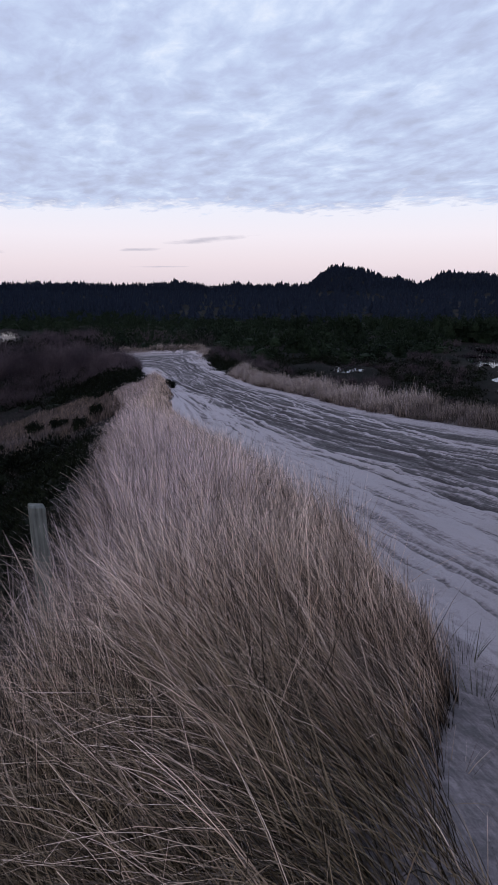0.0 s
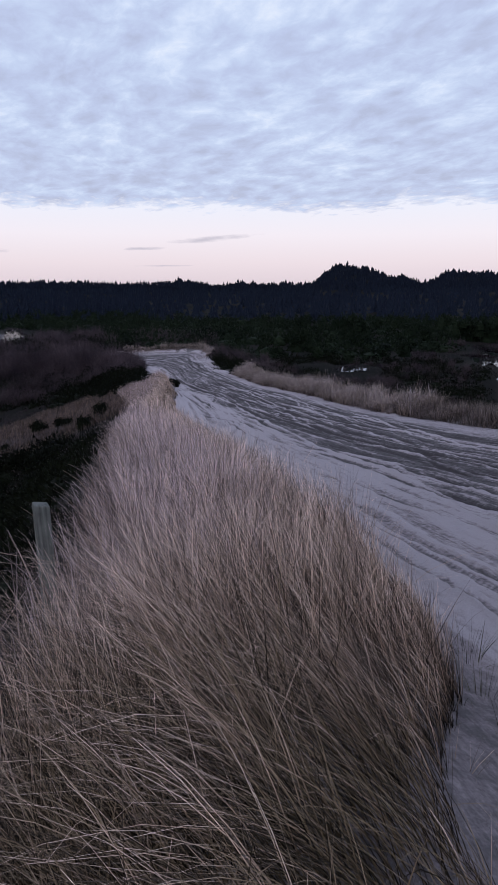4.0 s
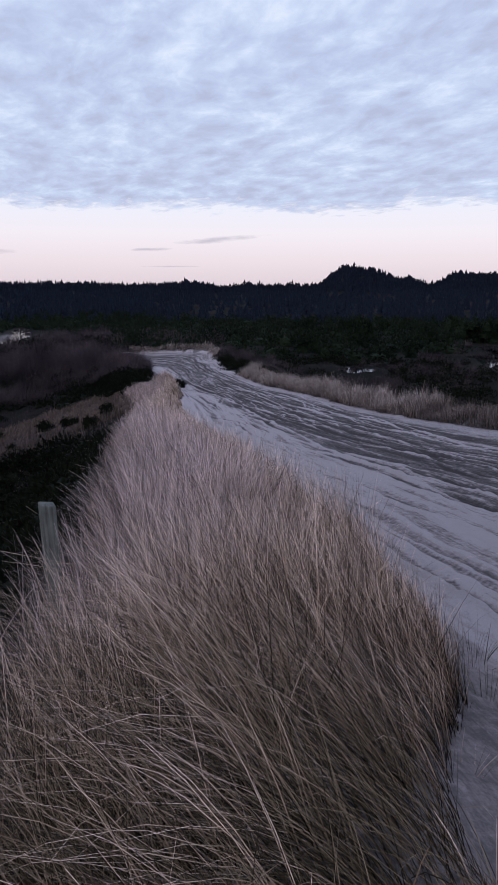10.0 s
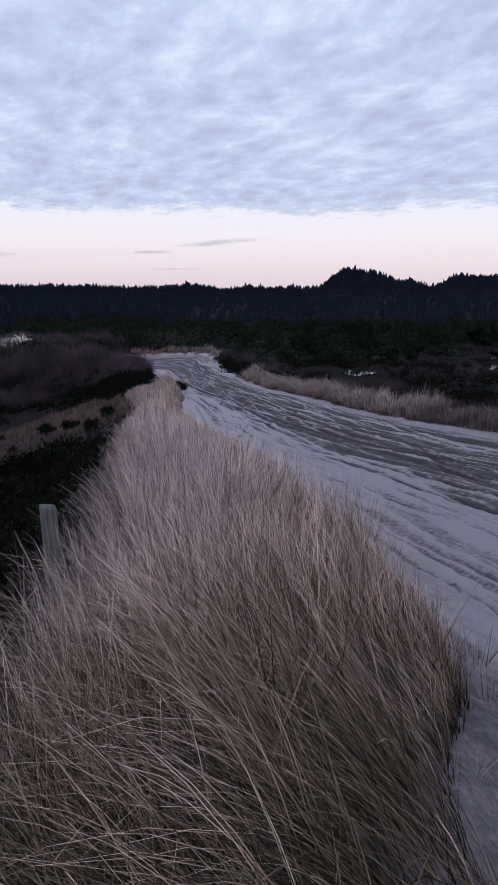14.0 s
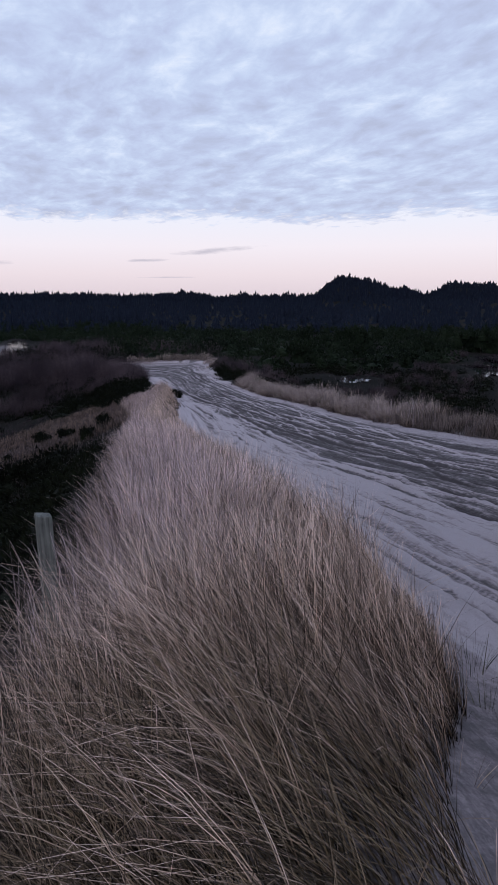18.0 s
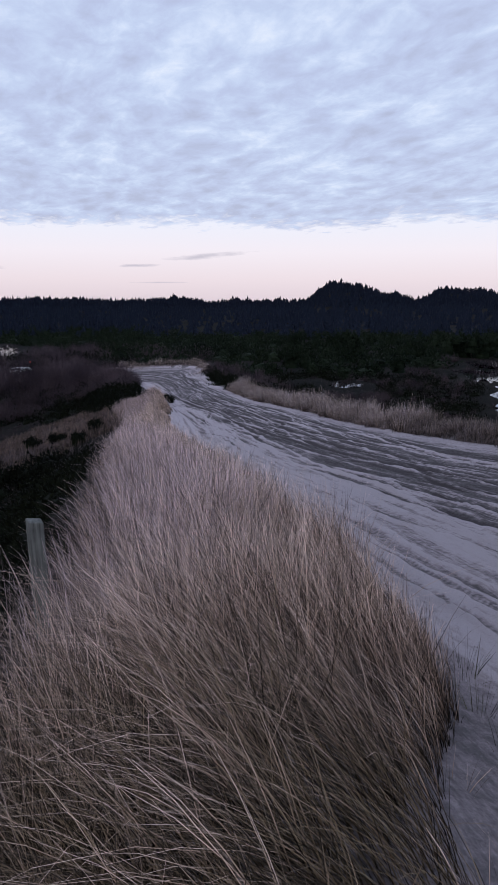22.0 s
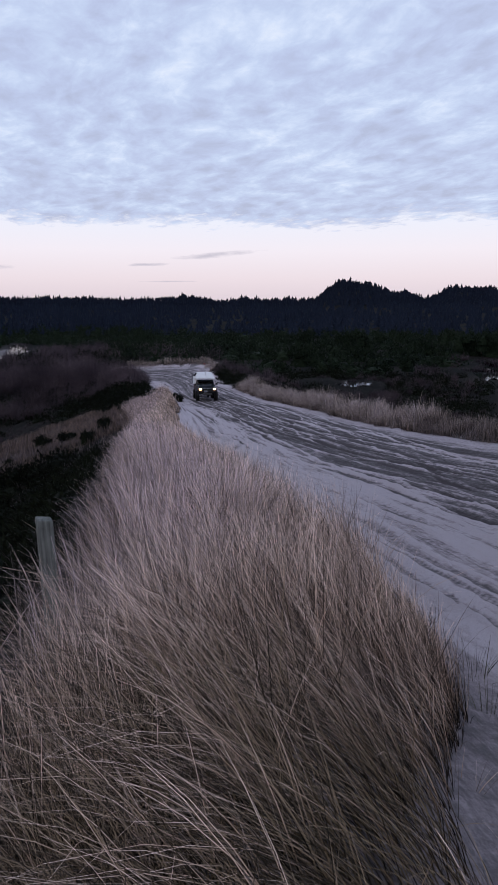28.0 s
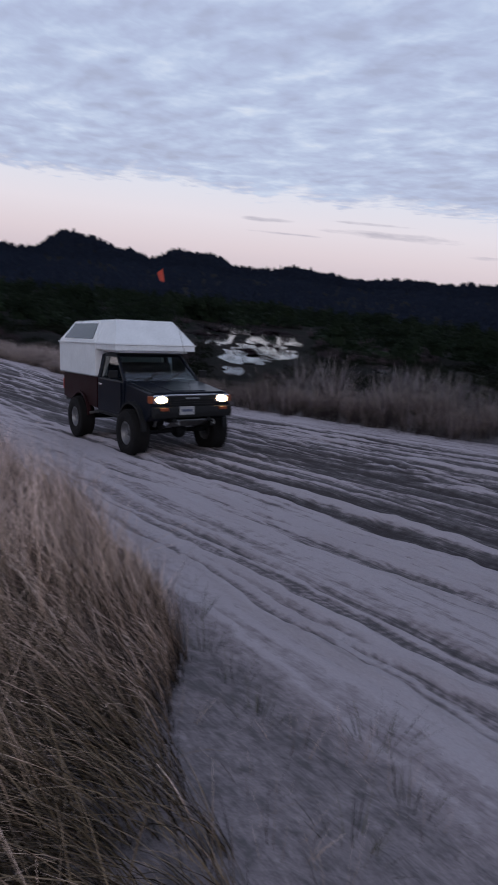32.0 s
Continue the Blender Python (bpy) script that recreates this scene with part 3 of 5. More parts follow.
def road_relief(s, w):
    """Flat-bottomed ruts with small rims, tread marks, churned lumps; and how dark each place is: pressed damp, with
    the hollows' shade put into the colour.
    """
    z, damp_shade, rut = np.zeros_like(s), np.zeros_like(s), np.zeros_like(s)
    rough_w = w + 0.035 * vnoise(s / 0.22, w / 0.3, 37) + 0.06 * vnoise(s / 1.1, w / 0.5, 38)
    for k, (w0, half, deep, wave, swing) in enumerate(RUTS):
        line = w0 + swing * np.sin(s / wave * 6.28 + k * 1.7) + 0.10 * vnoise(s / 3.1, s * 0 + k, 40 + k)
        d = (rough_w - line) / half
        live = step(-0.5, 0.35, vnoise(s / 7.0 + k * 3.1, s * 0 + k, 60 + k)) * 0.8 + 0.2
        pit = 1 / (1 + (d / 0.95) ** 8)
        rim = np.exp(-((abs(d) - 1.45) / 0.35) ** 2)
        z = z + 0.6 * deep * live * (0.6 * rim - pit)
        damp_shade = damp_shade + live * (0.24 * pit - 0.18 * rim)
        rut = np.maximum(rut, live * pit)
    for k, (w0, half, tall, wave, swing) in enumerate(RIDGES):
        line = w0 + swing * np.sin(s / wave * 6.28 + k * 2.3) + 0.12 * vnoise(s / 2.3, s * 0 + k, 140 + k)
        d = (rough_w - line) / half
        live = step(-0.45, 0.3, vnoise(s / 5.0 + k * 5.3, s * 0 + k, 160 + k))
        live = live * (0.25 + 0.75 * step(70, 45, s))
        z = z + tall * live * np.exp(-d * d)
        damp_shade = damp_shade - 0.5 * live * np.exp(-((d / 1.1) ** 4))
    lump = fnoise(w / 0.4, s / 3.2, 71, 4)
    chop = fnoise(w / 0.14, s / 0.7, 77, 3)
    inside = step(4.3, 3.0, abs(w - 0.6))
    z = z + 0.026 * lump * (0.4 + 0.6 * inside) + 0.022 * chop * (0.25 + 0.75 * inside)
    damp_shade = damp_shade - 0.20 * lump * inside - 0.20 * chop * inside
    # further down the road the sand is drier and more even
    damp_shade = damp_shade - 0.13 * step(45, 72, s) * inside + 0.12 * step(48, 72, s) * (1 - inside)
    damp_shade = damp_shade + 0.25 * step(86, 94, s) * step(118, 110, s) * (1 - inside) * (w > 0)
    live = step(5.0, 4.2, abs(w))
    damp_shade = damp_shade * live + 0.24 * step(-4.1, -4.9, w) * step(16, 6, s) + 0.07 * fnoise(w, s / 2, 83, 3)
    pits = np.maximum(0, vnoise(w / 0.16, s / 0.16, 91) - 0.72) * step(-3.9, -4.6, w)
    return z * live + 0.010 * fnoise(w / 0.3, s / 0.3, 79, 3) - 0.05 * pits, damp_shade, rut * live


def build_road():
    s = np.r_[np.arange(-48, -5, 0.5), np.arange(-5, 0, 0.1), np.arange(0, 15, 0.035), np.arange(15, 22, 0.06), np.arange(22, 60, 0.13), np.arange(60, 205, 0.45)]
    w = np.linspace(-5.5, 5.5, 341)
    ss, ww = np.meshgrid(s, w, indexing="ij")
    ww = ww - apron(ss) * step(-4.2, -5.5, ww)
    x, y = at_way(ss, ww)
    relief, damp_shade, rut = road_relief(ss, ww)
    z = ground(x, y, finish=False) + relief
    rim = 5.5 + apron(ss) * (ww < 0)
    hem = step(rim - 0.5, rim, abs(ww))
    z = z - 0.10 * hem
    me = mesh_of("road", np.stack([x, y, z], -1).reshape(-1, 3), lattice(*ss.shape), ROAD, uv=np.stack([ww, ss], -1).reshape(-1, 2), smooth=True, extra=(("damp_shade", damp_shade), ("rut", rut)))
    tagged(new("sand_road", me), "rutted pale sand track with damp dark middle and tyre marks", "road", kind="structure")


build_ground()
build_road()

# ---- grass and brush, in many small pieces ----
RNG = np.random.default_rng(7)


def blade_mesh(name, root, tall, lean, bend, wide, segs, mat, rng, fresh=None):
    """Tapered strips: root (n, 3), tall (n), lean (n, 2) metres of tip offset, bend: how late it leans over."""
    n = len(root)
    face = rng.uniform(0, math.pi, n)
    side = np.stack([np.cos(face), np.sin(face), np.zeros(n)], 1)
    u = np.linspace(0, 1, segs + 1)
    reach = np.linalg.norm(lean, axis=1)
    rows = []
    for k, t in enumerate(u):
        out = (t ** bend)[:, None] * lean if isinstance(bend, np.ndarray) else (t**bend) * lean
        droop = 1 - 0.42 * np.clip(reach / tall, 0, 1.3) ** 1.5 * t**2
        p = root + np.concatenate([out, (tall * t * droop)[:, None]], 1)
        half = wide * (1 - 0.86 * t**1.4)
        rows.append(p - side * half[:, None] * 0.5)
        rows.append(p + side * half[:, None] * 0.5)
    verts = np.stack(rows, 1)
    m = 2 * (segs + 1)
    quad = np.array([[2 * k, 2 * k + 1, 2 * k + 3, 2 * k + 2] for k in range(segs)])
    faces = (np.arange(n)[:, None, None] * m + quad[None]).reshape(-1, 4)
    uv = np.stack([np.repeat(rng.random(n) * 0.5 if fresh is None else fresh, m), np.tile(np.repeat(u, 2), n)], 1)
    return mesh_of(name, verts.reshape(-1, 3), faces, mat, uv=uv, smooth=True)


def scatter_way(rng, n, s0, s1, w0, w1, power=1.0):
    s = s0 + (s1 - s0) * rng.random(n) ** power
    w = w0 + (w1 - w0) * rng.random(n)
    return s, w


def tufted(rng, s, w, per, spread):
    """Gathers blades into tufts round the given middles."""
    s, w = np.repeat(s, per), np.repeat(w, per)
    return s + rng.normal(0, spread, len(s)), w + rng.normal(0, spread, len(w))


def edge_of_grass(s):
    """How far towards the road the dune grass grows, on the camera's side."""
    line = np.interp(s, (-3, 0, 1, 2, 2.7, 3.5, 4.0, 5, 7, 10, 14, 24, 31, 38, 51, 59), (-7.6, -6.9, -6.45, -5.95, -5.6, -5.2, -4.85, -4.5, -4.15, -3.95, -3.95, -4.5, -5.1, -5.0, -3.2, -2.8))
    return line + 0.10 * vnoise(s / 1.6, s * 0, 21) + 0.10 * vnoise(s / 0.4, s * 0, 22) 


def back_of_grass(s):
    """Where the dune grass ends behind the crest, above the dark brush."""
    return np.interp(s, (2.0, 3.0, 4.5, 7, 18, 26, 34), (-8.2, -7.7, -7.2, -6.95, -7.15, -7.35, -7.7)) + 0.15 * vnoise(s / 0.9, s * 0, 23)


def dune_grass(name, middles, per, s0, s1, wide, segs, tall, seed, spread=0.075, back=-7.7):
    rng = np.random.default_rng(seed)
    s, w = scatter_way(rng, middles, s0, s1, back, -4.5)
    s, w = tufted(rng, s, w, per, spread)
    rim = edge_of_grass(s)
    rear = back_of_grass(s)
    keep = (w < rim) & (w > back - 0.2) & (rng.random(len(s)) < step(rear, rear + 0.45, w) + 0.05 * step(rear - 0.9, rear, w)) & (rng.random(len(s)) < 0.66 + 0.34 * step(2.2, 4.2, s))
    s, w = s[keep], w[keep]
    x, y = at_way(s, w)
    z = ground(x, y, finish=False)
    n = len(s)
    inset = edge_of_grass(s) - w
    near = step(4.5, 1.5, s)
    h = tall * rng.uniform(0.55, 1.12, n) * (0.50 + 0.50 * step(0.0, 0.55, inset)) * (1 + 0.16 * vnoise(x / 0.8, y / 0.8, 31)) * (1 - 0.20 * near - 0.20 * step(3.0, 1.6, s))
    # the tufts on the road's side are blown towards the crest, those behind stand straighter
    blown = np.maximum(step(1.9, 0.7, inset), 0.8 * near * step(2.0, 1.2, inset)) * (0.66 + 0.34 * step(0.0, 0.4, inset))
    # nearest blades turn olive, darker also to stand for shade between them
    fresh = np.clip(0.36 - 0.30 * step(0.9, 2.0, inset) * step(2.0, 4.5, s) + 0.16 * step(1.2, 0.3, inset) * step(9, 3, s) + (0.5 + 0.35 * step(0.5, 1.2, inset)) * step(4.3, 2.5, s) + rng.normal(0, 0.17, n), 0, 1.25)
    # each tuft leans its own way
    swirl = vnoise(x / 0.45, y / 0.45, 33)
    lx = h * (-(0.02 + 0.56 * blown) * (1 + 0.30 * near) + 0.20 * swirl + rng.normal(0, 0.34, n) * (0.55 + 0.45 * step(0.0, 0.6, inset))) + 0.06 * (1 - blown)
    ly = h * (0.10 + 0.22 * vnoise(x / 0.5, y / 0.5, 35) + rng.normal(0, 0.33, n))
    stray = rng.random(n) < 0.08
    lx, ly = np.where(stray, lx + rng.normal(0, 0.35, n) * h, lx), np.where(stray, ly + rng.normal(0, 0.35, n) * h, ly)
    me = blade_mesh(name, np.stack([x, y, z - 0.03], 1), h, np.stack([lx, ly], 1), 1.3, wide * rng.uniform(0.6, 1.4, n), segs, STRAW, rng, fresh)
    return new(name, me)


def verge_grass(name, middles, per, s0, s1, w0, w1, wide, tall, mat, seed, label, spread=0.12, group=""):
    rng = np.random.default_rng(seed)
    s, w = scatter_way(rng, middles, s0, s1, w0, w1)
    big = np.maximum(0.25, 0.45 + 0.5 * rng.random(middles) ** 1.5 + 0.5 * vnoise(s / 1.1, w / 0.7, seed) + 0.2 * vnoise(s / 5, w, seed + 1))
    s, w = tufted(rng, s, w, per, spread)
    big = np.repeat(big, per)
    x, y = at_way(s, w)
    n = len(s)
    h = tall * big * rng.uniform(0.6, 1.1, n)
    lean = np.stack([rng.normal(-0.12, 0.22, n), rng.normal(0.0, 0.22, n)], 1) * h[:, None]
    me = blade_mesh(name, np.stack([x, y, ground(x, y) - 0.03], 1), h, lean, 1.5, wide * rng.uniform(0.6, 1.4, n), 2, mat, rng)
    tagged(new(name, me), label, "grass", group, kind="stuff")


def heath(name, middles, per, cx, cy, rx, ry, wide, tall, mat, seed, label, category="grass", upright=0.22, turn=0.0, bare=5.6):
    """Tufts or twigs over a patch of the valley, denser in its middle."""
    rng = np.random.default_rng(seed)
    r, a = np.sqrt(rng.random(middles)), rng.uniform(0, 2 * math.pi, middles)
    c, d = math.cos(radians(turn)), math.sin(radians(turn))
    px, py = r * np.cos(a) * rx, r * np.sin(a) * ry
    x, y = cx + c * px - d * py, cy + d * px + c * py
    keep = rng.random(middles) < 0.35 + 0.65 * step(-0.3, 0.2, vnoise(x / 6, y / 6, seed + 3) + 0.5 * (1 - r))
    x, y = x[keep], y[keep]
    s, w, _ = on_way(x, y)
    keep = (abs(w) > bare) & off_ponds(x, y, 2 + 4 * tall)
    x, y = x[keep], y[keep]
    big = 0.55 + 0.35 * rng.random(len(x)) + 0.3 * vnoise(x / 5, y / 5, seed + 4) + 0.5 * vnoise(x / (0.9 * tall), y / (0.9 * tall), seed + 5)
    x, y, big = np.repeat(x, per), np.repeat(y, per), np.repeat(big, per)
    x, y = x + rng.normal(0, 0.36 * tall, len(x)), y + rng.normal(0, 0.36 * tall, len(x))
    n = len(x)
    h = np.maximum(0.15, tall * big * rng.uniform(0.55, 1.1, n))
    lean = rng.normal(0, upright, (n, 2)) * h[:, None]
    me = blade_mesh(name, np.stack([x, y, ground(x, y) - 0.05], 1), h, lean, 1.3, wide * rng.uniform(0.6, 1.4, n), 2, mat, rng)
    tagged(new(name, me), label, category, kind="stuff")


def thicket(name, bushes, per, cx, cy, rx, ry, wide, tall, mat, seed, label, bare=5.6):
    """Leafless bushes over a patch: each a dome of twigs that fan out from its foot, of one tone."""
    rng = np.random.default_rng(seed)
    r, a = np.sqrt(rng.random(bushes)), rng.uniform(0, 2 * math.pi, bushes)
    x, y = cx + r * np.cos(a) * rx, cy + r * np.sin(a) * ry
    _, w, _ = on_way(x, y)
    keep = (abs(w) > bare) & off_ponds(x, y, 2 + 4 * tall) & (vnoise(x / 9, y / 9, seed + 3) > -0.55)
    x, y = x[keep], y[keep]
    high = tall * (0.7 + 0.35 * rng.random(len(x)) + 0.3 * vnoise(x / 11, y / 11, seed + 4))
    tone = 0.5 * rng.random(len(x))
    x, y, high, tone = (np.repeat(q, per) for q in (x, y, high, tone))
    n = len(x)
    a, out = rng.uniform(0, 2 * math.pi, n), np.sqrt(rng.random(n))
    foot = 0.30 * out * high
    h = high * (1.05 - 0.55 * out**2) * rng.uniform(0.6, 1.08, n)
    lean = np.stack([np.cos(a), np.sin(a)], 1) * (out * high * 0.42)[:, None] + rng.normal(0, 0.12, (n, 2)) * h[:, None]
    px, py = x + np.cos(a) * foot, y + np.sin(a) * foot
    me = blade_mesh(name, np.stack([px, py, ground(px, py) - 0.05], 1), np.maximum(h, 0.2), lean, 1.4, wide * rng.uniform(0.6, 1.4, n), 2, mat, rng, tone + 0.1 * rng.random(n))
    tagged(new(name, me), label, "thicket", kind="stuff")


def clump_arrays(rng, centre, radius, tall, n, size):
    """Leaf sprays over the outside of one uneven mound: verts, faces."""
    az, u = rng.uniform(0, 2 * math.pi, n), rng.random(n)
    el = np.arcsin(u * 0.98)
    lump = 1 + 0.26 * np.sin(az * 2 + rng.uniform(0, 6)) * np.cos(el) + 0.2 * np.sin(az * 5 + el * 4 + rng.uniform(0, 6))
    r = lump * (0.72 + 0.34 * rng.random(n))
    d = np.stack([np.cos(az) * np.cos(el), np.sin(az) * np.cos(el), np.sin(el)], 1)
    p = centre + d * r[:, None] * np.array([radius, radius, tall])
    a = rng.normal(0, 1, (n, 3)) * 0.6 + d + np.array([0, 0, 0.5])
    a /= np.linalg.norm(a, axis=1, keepdims=True)
    b = np.cross(a, rng.normal(0, 1, (n, 3)))
    b /= np.linalg.norm(b, axis=1, keepdims=True) + 1e-9
    k = size * rng.uniform(0.5, 1.3, n)[:, None]
    v = np.stack([p - b * k * 0.32, p + a * k, p + b * k * 0.32], 1)
    return v.reshape(-1, 3), np.arange(3 * n).reshape(-1, 3)


def core_arrays(rng, centre, radius, tall, rings=4, sides=8):
    """A closed dark inside for a mound, so that it is not seen through."""
    v = [centre + np.array([0, 0, tall * 0.8])]
    for k in range(1, rings + 1):
        e = math.pi / 2 * (1 - k / rings)
        for j in range(sides):
            a = 2 * math.pi * (j + 0.5 * (k % 2)) / sides
            r = 0.8 * rng.uniform(0.82, 1.12)
            v.append(centre + np.array([math.cos(a) * math.cos(e) * radius * r, math.sin(a) * math.cos(e) * radius * r, math.sin(e) * tall * r - 0.25 * (k == rings)]))
    f = [(0, 1 + j, 1 + (j + 1) % sides) for j in range(sides)]
    for k in range(rings - 1):
        for j in range(sides):
            a, b = 1 + k * sides + j, 1 + k * sides + (j + 1) % sides
            f += [(a, a + sides, b + sides), (a, b + sides, b)]
    return np.array(v), np.array(f)


def gather(pieces):
    verts, faces, base = [], [], 0
    for v, f in pieces:
        verts.append(v)
        faces.append(f + base)
        base += len(v)
    return np.concatenate(verts), np.concatenate(faces)


def brush_mass(name, xs, ys, radius, tall, n, size, mat, seed, label, category="shrubs"):
    """A thicket of evergreen mounds, as one mass."""
    rng = np.random.default_rng(seed)
    keep = off_ponds(xs, ys, 6 * tall)
    xs, ys = xs[keep], ys[keep]
    zs = ground(xs, ys)
    pieces = []
    for x, y, z in zip(xs, ys, zs):
        r, h = radius * rng.uniform(0.6, 1.35), tall * rng.uniform(0.55, 1.3)
        c = np.array([x, y, z - 0.1])
        pieces.append(core_arrays(rng, c, r * 0.78, h * 0.8))
        pieces.append(clump_arrays(rng, c, r, h, n, size))
    v, f = gather(pieces)
    tagged(new(name, mesh_of(name, v, f, mat)), label, category, kind="stuff")


def spire_mesh_arrays(rng, n_layers, sides):
    """A conifer one metre tall: drooping whorls of boughs, ragged, in triangles."""
    v, f = [], []
    for k in range(n_layers):
        t = k / n_layers
        z, r = 0.10 + 0.84 * t, (0.185 * (1 - t) ** 0.85 + 0.018)
        spin = rng.uniform(0, 6)
        for j in range(sides):
            a = spin + 2 * math.pi * (j + rng.uniform(-0.3, 0.3)) / sides
            rr, half = r * rng.uniform(0.55, 1.25), 0.9 * math.pi / sides
            tip = (math.cos(a) * rr, math.sin(a) * rr, z - 0.05 * rng.uniform(0.2, 1.4))
            top = z + 1.35 / n_layers
            b = len(v)
            v += [tip, (math.cos(a + half) * rr * 0.35, math.sin(a + half) * rr * 0.35, z + 0.02), (0, 0, top), (math.cos(a - half) * rr * 0.35, math.sin(a - half) * rr * 0.35, z + 0.02)]
            f += [(b, b + 1, b + 2), (b, b + 2, b + 3)]
    return np.array(v), np.array(f)


def forest(name, xs, ys, tall, mat, seed, label, layers=7, sides=6, stout=(0.8, 1.5)):
    rng = np.random.default_rng(seed)
    kinds = [spire_mesh_arrays(rng, layers, sides) for _ in range(7)]
    zs = ground(xs, ys)
    pieces = []
    for x, y, z in zip(xs, ys, zs):
        v, f = kinds[rng.integers(7)]
        h = tall * (1 + 0.2 * math.sin(x * 0.05 + 1.7 * math.sin(y * 0.03))) * rng.uniform(0.72, 1.1) * (1.2 if rng.random() < 0.04 else 1)
        k, a = h * rng.uniform(*stout), rng.uniform(0, 6.3)
        c, d = math.cos(a), math.sin(a)
        pieces.append((np.stack([(v[:, 0] * c - v[:, 1] * d) * k + x, (v[:, 0] * d + v[:, 1] * c) * k + y, v[:, 2] * h + z - 0.3], 1), f))
    v, f = gather(pieces)
    tagged(new(name, mesh_of(name, v, f, mat)), label, "forest", kind="stuff")


def sector(rng, n, r0, r1, a0, a1, power=1.0):
    """Places in a stretch of the plan: by distance and by bearing, clockwise from ahead."""
    r = r0 + (r1 - r0) * rng.random(n) ** power
    a = np.radians(rng.uniform(a0, a1, n))
    return r * np.sin(a), r * np.cos(a)


def clear_of_road(x, y, gap=7.0):
    _, w, _ = on_way(x, y)
    keep = abs(w) > gap
    return x[keep], y[keep]


def part(name, bm, mat, parent, label=""):
    """Links a bmesh as one mesh object under a thing or a part."""
    me = bpy.data.meshes.new(name)
    bm.normal_update()
    bm.to_mesh(me)
    bm.free()
    for m in mat if isinstance(mat, (list, tuple)) else (mat,):
        me.materials.append(m)
    ob = new(name, me)
    ob.parent = parent
    if label:
        tagged(ob, label)
    return ob


def empty(name, m):
    ob = new(name)
    ob.matrix_world = m
    return ob


def box(bm, lo, hi, bevel=0.0, segs=2):
    r = bmesh.ops.create_cube(bm, size=1.0)
    for v in r["verts"]:
        v.co = Vector([(a + b) / 2 + c * (b - a) for a, b, c in zip(lo, hi, v.co)])
    if bevel:
        edges = list({e for v in r["verts"] for e in v.link_edges})
        bmesh.ops.bevel(bm, geom=edges, offset=bevel, segments=segs, affect="EDGES", profile=0.5)
    return bm


def wooden_post():
    bm = bmesh.new()
    box(bm, (-0.044, -0.044, -0.6), (0.044, 0.044, 1.0), 0.010, 2)
    for v in bm.verts:
        if v.co.z > 0.9:
            v.co.z += -0.012 * (v.co.x > 0) + 0.006 * noise.noise(v.co * 30)
        v.co.x += 0.004 * noise.noise(v.co * 6)
    x, y = -1.14, 3.47
    ob = part("fence_post", bm, WOOD, None)
    top = EYE.z + math.hypot(x, y) * math.tan(radians(-18.1))
    ob.matrix_world = pose(x, y, top - 1.0, 0.5, -0.8, 24)
    tagged(ob, "weathered grey square wooden post sunk in dune grass", "post")


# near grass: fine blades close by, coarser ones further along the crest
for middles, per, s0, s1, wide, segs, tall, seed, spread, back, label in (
        (700, 18, -1.8, 1.3, 0.0042, 4, 0.95, 100, 0.06, -8.3, "long pale dry dune grass underfoot, partly olive, roots darkened as shaded"),
        (3600, 18, 1.1, 6.6, 0.0042, 5, 1.0, 101, 0.042, -8.3, "long pale dry dune grass blown over, partly olive, roots darkened as shaded"),
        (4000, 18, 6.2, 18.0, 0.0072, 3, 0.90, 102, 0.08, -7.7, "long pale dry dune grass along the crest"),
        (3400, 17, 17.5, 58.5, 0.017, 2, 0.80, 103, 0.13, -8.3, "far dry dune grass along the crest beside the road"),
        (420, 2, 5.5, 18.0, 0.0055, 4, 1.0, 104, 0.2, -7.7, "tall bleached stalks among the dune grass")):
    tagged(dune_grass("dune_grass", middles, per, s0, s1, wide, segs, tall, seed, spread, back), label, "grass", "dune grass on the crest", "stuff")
wooden_post()
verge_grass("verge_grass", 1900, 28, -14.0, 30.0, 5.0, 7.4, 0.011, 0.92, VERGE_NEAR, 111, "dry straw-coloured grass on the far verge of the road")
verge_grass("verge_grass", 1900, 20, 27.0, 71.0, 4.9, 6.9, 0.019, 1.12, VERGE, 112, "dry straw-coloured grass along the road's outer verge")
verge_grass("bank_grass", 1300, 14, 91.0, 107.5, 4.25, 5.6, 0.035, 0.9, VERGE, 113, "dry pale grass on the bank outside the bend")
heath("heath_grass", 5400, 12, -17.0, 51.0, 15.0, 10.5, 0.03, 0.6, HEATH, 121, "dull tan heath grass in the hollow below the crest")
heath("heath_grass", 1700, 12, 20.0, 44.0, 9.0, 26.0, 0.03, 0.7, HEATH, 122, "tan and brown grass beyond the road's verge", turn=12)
heath("bank_grass", 2600, 14, -15.5, 45.0, 8.5, 12.5, 0.02, 0.5, GREY, 123, "dull grey grass on the slope behind the crest", turn=8, upright=0.3)
thicket("bare_thicket", 620, 110, -33.0, 86.0, 26.0, 13.0, 0.022, 2.4, TWIGS, 131, "leafless purple-brown willow thicket")
thicket("bare_thicket", 800, 60, -52.0, 162.0, 46.0, 46.0, 0.05, 3.2, TWIGS, 132, "leafless purple-brown willow thicket beyond the track")
for length, high, grain in ((79, 2.0, 141), (88, 2.3, 142), (97, 3.2, 143), (106, 4.0, 144), (115, 4.0, 145)):
    middle = at_way(length, -8.0)
    thicket("bare_thicket", 46, 150, float(middle[0]), float(middle[1]), 6.0, 4.4, 0.024, high, TWIGS, grain, "leafless purple willow thicket inside the bend", 4.3)
